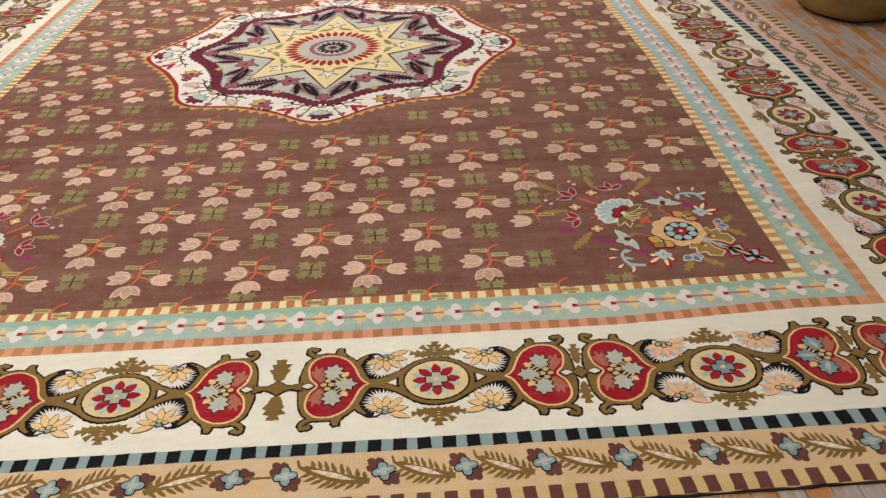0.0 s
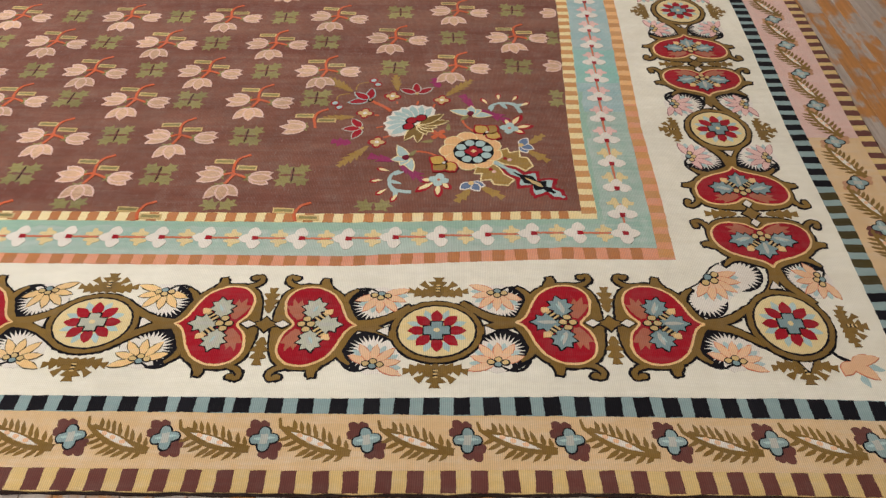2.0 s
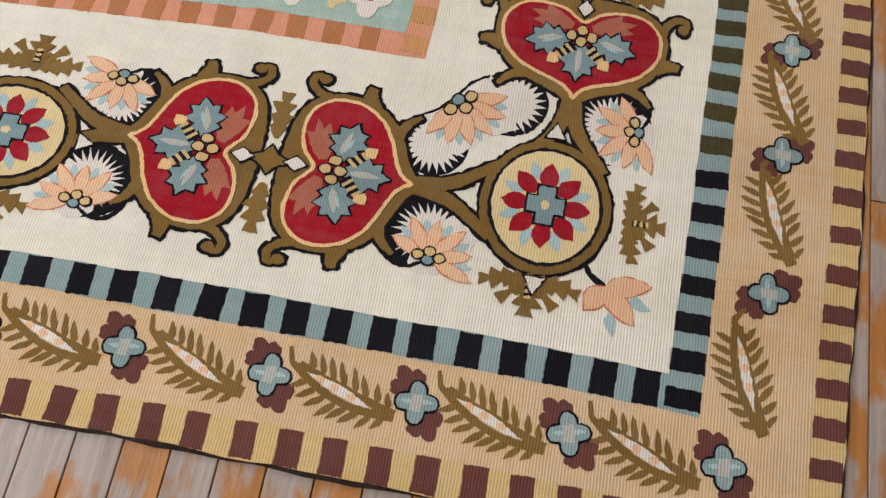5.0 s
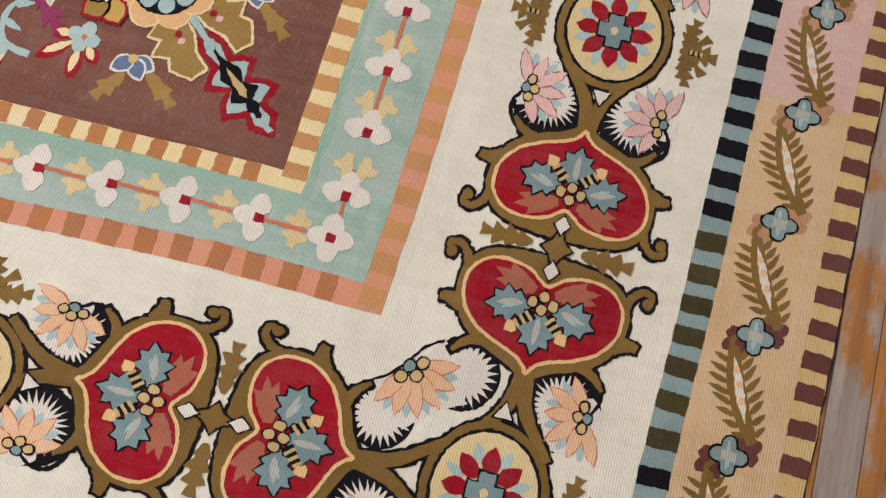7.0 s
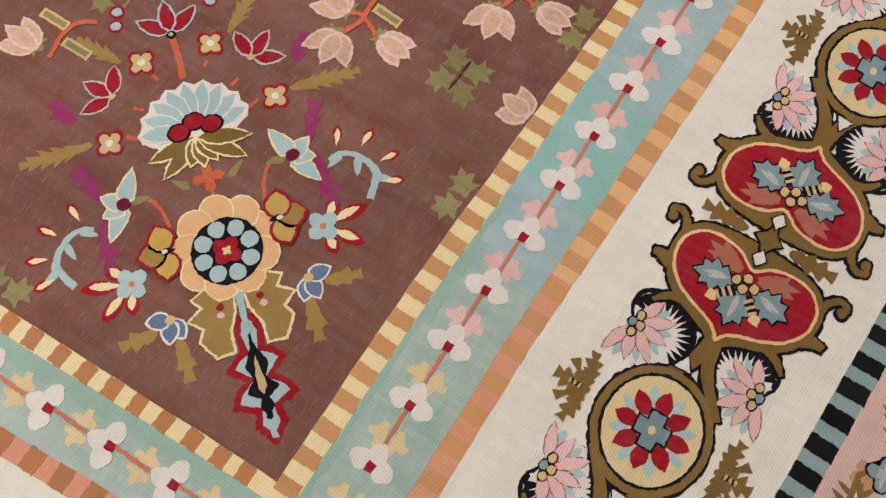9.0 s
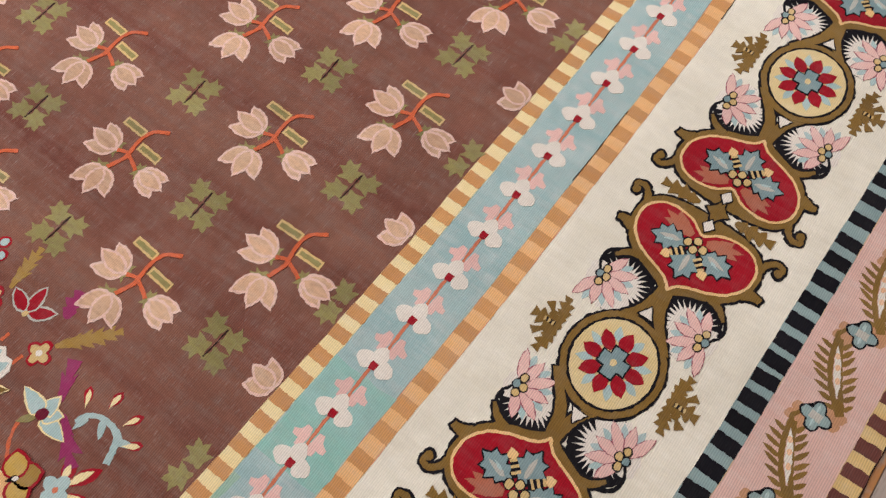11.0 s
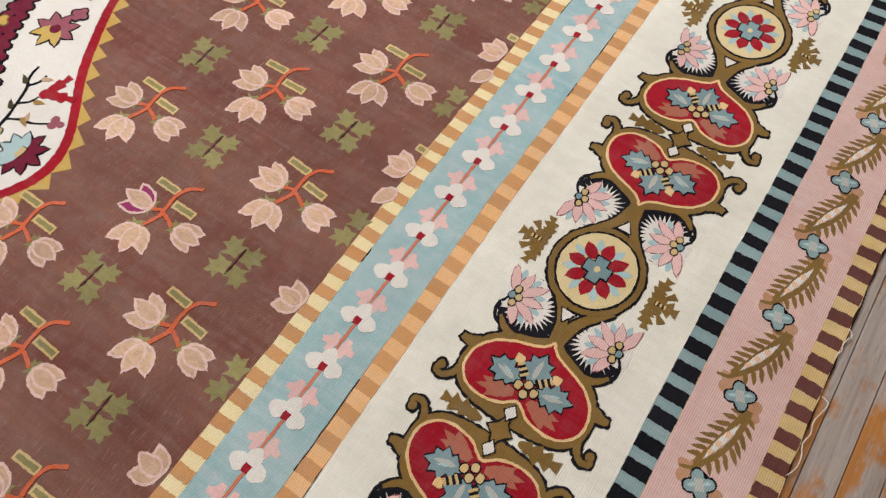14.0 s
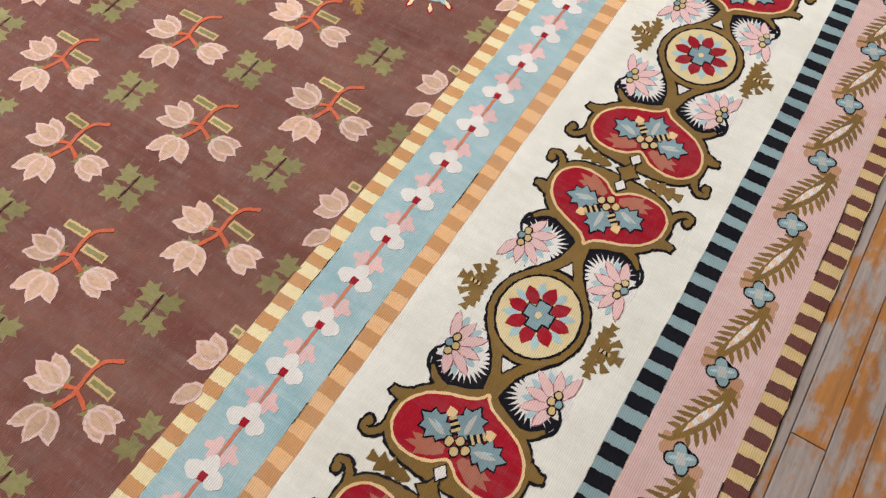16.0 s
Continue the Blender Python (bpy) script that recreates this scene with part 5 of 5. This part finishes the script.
# ---- medallion ----
def medallion():
    a = Art()
    def ring(mean, swing, n=160):
        return [(medallion_radius(t, mean, swing) * math.cos(t), medallion_radius(t, mean, swing) * math.sin(t)) for t in (2 * math.pi * i / n for i in range(n))]
    teeth, k = [], 104
    for i in range(k * 2):
        t = math.pi * i / k
        r = medallion_radius(t, 0.818, 0.05) + (0.040 if i % 2 else 0.012)
        teeth.append((r * math.cos(t), r * math.sin(t)))
    a.add(teeth, "gold", 1, rough=False)
    a.add(ring(0.828, 0.05), "red", 2).add(ring(0.808, 0.05), "white", 3)
    a.add(ring(0.645, 0.043), "navy", 5).add(ring(0.639, 0.043), "wine", 5.3).add(ring(0.604, 0.043), "navy", 5.8).add(ring(0.596, 0.043), "grey", 6.1)
    for i in range(132):
        t = 2 * math.pi * i / 132
        for mean, r, z in ((0.642, 0.0115, 6.5), (0.601, 0.0115, 6.6)):
            q = medallion_radius(t, mean, 0.043)
            a.add(ellipse(q * math.cos(t), q * math.sin(t), r + 0.0022, r + 0.0012, 8, t), "navy", 6.25 + 0.02 * (i % 2), rough=False)
            q = medallion_radius(t, mean + (-0.004 if mean > 0.62 else 0.004), 0.043)
            a.add(ellipse(q * math.cos(t), q * math.sin(t), r, r, 8, t), "wine", z + 0.05 * (i % 2), rough=False)
        if i % 2:
            q = medallion_radius(t, 0.6215, 0.043)
            a.add(ellipse(q * math.cos(t), q * math.sin(t), 0.0034, 0.0034, 6), "navy", 7, rough=False)
    a.on("star")
    star = [((0.508 if i % 2 == 0 else 0.292) * math.cos(math.pi * i / 8), (0.508 if i % 2 == 0 else 0.292) * math.sin(math.pi * i / 8)) for i in range(16)]
    a.add(grow(star, 0.011), "wine", 8).add(grow(star, 0.006), "navy", 9).add(star, "yellow", 10)
    a.on("rosette")
    a.add(ellipse(0, 0, 0.170, n=48), "grey", 12)
    for i in range(36):
        t = 2 * math.pi * i / 36
        a.add(petal(0.168 * math.cos(t), 0.168 * math.sin(t), t, 0.072, 0.028, blunt=0.8), "red", 13)
    a.add(flower_outline(0, 0, 0.118, 20, 0.06), "plum", 13).add(ellipse(0, 0, 0.092, n=40), "grey", 14)
    for i in range(16):
        t = 2 * math.pi * i / 16
        a.add(petal(0.030 * math.cos(t), 0.030 * math.sin(t), t, 0.054, 0.021, blunt=1.1), "navy", 15)
    a.add(ellipse(0, 0, 0.026, n=16), "plum", 15).add(flower_outline(0, 0, 0.016, 6, 0.4), "navy", 16)
    for i in range(8):
        t0 = math.pi / 4 * i
        c, s = math.cos(t0), math.sin(t0)
        def T(r, w):
            return (r * c - w * s, r * s + w * c)
        def R(poly):
            return [T(x, y) for x, y in poly]
        a.on("leaf_cross")
        for d in (0, 75, -75, 150, -150):
            a.add(R(petal(0.340, 0, radians(d), 0.052, 0.024)), "olivedark", 11).add(R(petal(0.344, 0, radians(d), 0.042, 0.015)), "white", 11.6)
        for w in (1, -1):
            a.add(R(feather((0.256, w * 0.088), (0.286, w * 0.020), 0.040, 4)), "sage", 11)
        a.on("plume")
        for w in (1, -1):
            a.add(R(feather((0.430, w * 0.108), (0.592, w * 0.026), 0.118, 11, slant=0.5, body=0.15)), "wine", 7).add(R(feather((0.432, w * 0.107), (0.590, w * 0.027), 0.052, 9, body=0.6)), "navy", 7.5)
            a.add(R(petal(0.468, w * 0.089, math.atan2(-w * 0.08, 0.16), 0.070, 0.007)), "plum", 8)
            a.add(R(ribbon([(0.420, w * 0.135), (0.445, w * 0.100), (0.46, w * 0.08)], 0.006)), "navy", 7.6)
            a.add(R(ellipse(0.438, w * 0.072, 0.007, 0.007, 8)), "navy", 7.7)
        u = math.pi / 8
        for w in (1, -1):
            g0, g1 = u + w * 0.10, u + w * 0.17
            a.add(R(feather((0.455 * math.cos(g0), 0.455 * math.sin(g0)), (0.570 * math.cos(g1), 0.570 * math.sin(g1)), 0.066, 8, slant=0.5, body=0.15)), "wine", 7.1)
            a.add(R(feather((0.455 * math.cos(g0), 0.455 * math.sin(g0)), (0.564 * math.cos(g1), 0.564 * math.sin(g1)), 0.034, 6, body=0.6)), "navy", 7.6)
            a.add(R(ellipse(0.395 * math.cos(u + w * 0.11), 0.395 * math.sin(u + w * 0.11), 0.010, 0.008, 8)), "navy", 7.7)
        a.lined(R(flower_outline(0.565 * math.cos(u), 0.565 * math.sin(u), 0.018, 4, 0.4)), "gold", "olive", 7.2, 0.003)
        b = (0.438 * math.cos(u), 0.438 * math.sin(u))
        a.lined(R(flower_outline(b[0], b[1], 0.048, 5, 0.5, u)), "plum", "wine", 8, 0.005)
        a.add(R(ellipse(b[0], b[1], 0.009, 0.009, 8)), "navy", 10)
        a.lined(R(flower_outline(0.604, 0, 0.036, 4, 0.55)), "plum", "wine", 8.2, 0.005)
        a.add(R(ellipse(0.606, 0, 0.008, 0.008, 8)), "straw", 9)
        a.on("branch")
        far = medallion_radius(t0, 0.808, 0.05) - 0.062
        for k, d in enumerate((-80, 80, -42, 42, 0)):
            a.lined(R(petal(far, 0, radians(d), 0.054, 0.023, blunt=0.85)), "wine", "navy", 6.4 + 0.1 * k, 0.0026)
        for k, d in enumerate((116, 152, 188, 224, 250)):
            a.lined(R(petal(far, 0, radians(d), 0.050, 0.022, blunt=0.85)), "paleblue", "navy", 7 + 0.1 * k, 0.0026)
        a.lined(R([(far - 0.006, -0.012), (far + 0.006, -0.012), (far + 0.006, 0.012), (far - 0.006, 0.012)]), "straw", "navy", 8, 0.0022)
        for du, dv in ((-0.078, 0.010), (-0.078, -0.010), (-0.096, 0.010), (-0.096, -0.010)):
            a.lined(R(ellipse(far + du, dv, 0.009, 0.009, 10)), "straw" if du > -0.09 else "white", "navy", 5.6, 0.0024)
        for w in (1, -1):
            main = [(far - 0.086, w * 0.016), (far - 0.092, w * 0.050), (far - 0.104, w * 0.084), (far - 0.116, w * 0.118), (far - 0.134, w * 0.142), (far - 0.140, w * 0.172)]
            a.add(R(ribbon(main, (0.008, 0.005))), "navy", 5)
            for fork in ([(far - 0.090, w * 0.040), (far - 0.062, w * 0.056), (far - 0.036, w * 0.062), (far - 0.004, w * 0.082)],
                         [(far - 0.102, w * 0.080), (far - 0.084, w * 0.096), (far - 0.078, w * 0.116)],
                         [(far - 0.120, w * 0.122), (far - 0.106, w * 0.146), (far - 0.108, w * 0.164)]):
                a.add(R(ribbon(fork, (0.006, 0.0042))), "navy", 5)
            for du, dv in ((0.000, 0.080), (0.012, 0.090), (-0.004, 0.094)):
                a.add(R(ellipse(far + du, w * dv, 0.0098, 0.0088, 8)), "plum", 6)
            for k, (uu, vv, aa) in enumerate(((-0.100, 0.062, 2.4), (-0.052, 0.052, 1.9), (-0.078, 0.100, 0.4), (-0.126, 0.126, 2.6), (-0.110, 0.150, 0.5), (-0.066, 0.060, -0.4))):
                a.add(R(petal(far + uu, w * vv, w * aa, 0.028, 0.012)), ("olivedark", "petal", "moss")[k % 3], 6)
            fx, fy = far - 0.072, w * 0.128
            if i % 2 == 0:
                for turn, length in ((0.50, 0.062), (-0.55, 0.066)):
                    b = w * (0.9 + turn)
                    a.add(R(feather((fx, fy), (fx + length * math.cos(b), fy + length * math.sin(b)), 0.030, 3, slant=0.5, body=0.65)), "red", 5.2 + 0.1 * turn)
                a.add(R(ellipse(fx, fy, 0.013, 0.012, 10)), "red", 5.4)
            else:
                leaf = feather((far - 0.080, w * 0.112), (far - 0.060, w * 0.186), 0.054, 4, bend=w * 0.006, slant=0.4)
                a.lined(R(leaf), "petalrim" if i % 4 == 1 else "silver", "olivedark", 5.2, 0.0030)
        a.on("blossom")
        v = (0.692 * math.cos(u), 0.692 * math.sin(u))
        for k, d in enumerate(range(0, 360, 45)):
            a.lined(R(petal(v[0], v[1], radians(d), 0.052, 0.027)), "gold" if d > 180 else "plum", "navy", 5 + 0.1 * k, 0.0035)
        a.add(R(ellipse(v[0], v[1], 0.013, 0.012, 10)), "wine", 8)
        x2, y2 = 0.728 * math.cos(u + 0.07), 0.728 * math.sin(u + 0.07)
        a.lined(R(flower_outline(x2, y2, 0.020, 4, 0.4)), "plum", "navy", 6, 0.004)
    return a.figure("medallion")


set_in("medallion", medallion(), MX, MY, Z_FIELD, 0, "large eight-lobed ivory medallion with a yellow star")


# ---- sack and white bundle beside the carpet ----
def lump(name, place, size, mat, folds, seed, label, category, flat=0.5):
    bm = bmesh.new()
    bmesh.ops.create_uvsphere(bm, u_segments=72, v_segments=36, radius=1.0)
    for v in bm.verts:
        d = v.co.normalized()
        t = math.atan2(d.y, d.x)
        fold = 1 + folds * math.sin(9 * t + 3 * d.z + seed) * (1 - abs(d.z)) + 0.10 * noise.noise(d * 2.2 + Vector((seed, 0, 0)))
        z = d.z if d.z > -flat else -flat - 0.12 * (-(d.z) - flat)
        bulge = 1 + 0.10 * math.exp(-((z + flat) / 0.25) ** 2)
        v.co = Vector((d.x * fold * size[0] * bulge, d.y * fold * size[1] * bulge, (z + flat) * size[2]))
    lowest = min(v.co.z for v in bm.verts)
    for v in bm.verts:
        v.co.z -= lowest
    mesh = bpy.data.meshes.new(name)
    bm.to_mesh(mesh)
    bm.free()
    for p in mesh.polygons:
        p.use_smooth = True
    mesh.materials.append(mat)
    ob = new(name, mesh)
    ob.matrix_basis = pose(place[0], place[1], FLOOR_Z)
    return tagged(ob, label, category)


lump("sack", (1.28, 2.30), (0.24, 0.29, 0.40), GOLD_CLOTH, 0.03, 1.0, "golden brown cloth sack slumped on the floor beside the carpet", "sack")
lump("white_bundle", (1.56, 1.93), (0.19, 0.17, 0.22), WHITE_CLOTH, 0.06, 4.0, "white folded cloth bundle on the wooden floor", "bundle")

# ---- floor boards ----
BOARD = 0.058
boards, lengths = {}, (0.9, 1.25, 1.6, 2.1)
for length in lengths:
    boards[length] = box_mesh("board", -BOARD / 2 + 0.0009, 0, -0.012, BOARD / 2 - 0.0009, length - 0.0018, 0, BOARDS, 0.0008)
count, rest_v, rest_f = 0, [], []
column = 0
x = 2.9
PHASE = -0.351
k0 = math.floor((X0 - PHASE) / BOARD)
for k in range(k0, math.ceil((X1 - PHASE) / BOARD)):
    x = PHASE + (k + 0.5) * BOARD
    if x < X0 + BOARD or x > X1 - BOARD:
        continue
    y = Y0 - rng.uniform(0, 1.2)
    while y < Y1:
        length = rng.choice(lengths)
        near = y > Y0 and (-1.1 < x < 1.25 and y < -0.7 and y + length > -1.2 or 0.78 < x < 2.0 and y + length > -0.8 and y < 3.9)
        z = FLOOR_Z + rng.uniform(-0.0006, 0.0)
        if near and count < 290:
            part("board", boards[length], floor, pose(x, y, z))
            count += 1
        else:
            b = len(rest_v)
            w = BOARD / 2 - 0.0009
            y1, y2 = max(y, Y0), min(y + length - 0.0018, Y1)
            rest_v += [(x - w, y1, z), (x + w, y1, z), (x + w, y2, z), (x - w, y2, z), (x - w, y1, z - 0.012), (x + w, y1, z - 0.012), (x + w, y2, z - 0.012), (x - w, y2, z - 0.012)]
            rest_f += [(b, b + 1, b + 2, b + 3), (b, b + 4, b + 5, b + 1), (b + 1, b + 5, b + 6, b + 2), (b + 2, b + 6, b + 7, b + 3), (b + 3, b + 7, b + 4, b)]
        y += length
mesh = bpy.data.meshes.new("far_boards")
mesh.from_pydata(rest_v, [], rest_f)
mesh.materials.append(BOARDS)
part("far_boards", mesh, floor, kind="stuff")
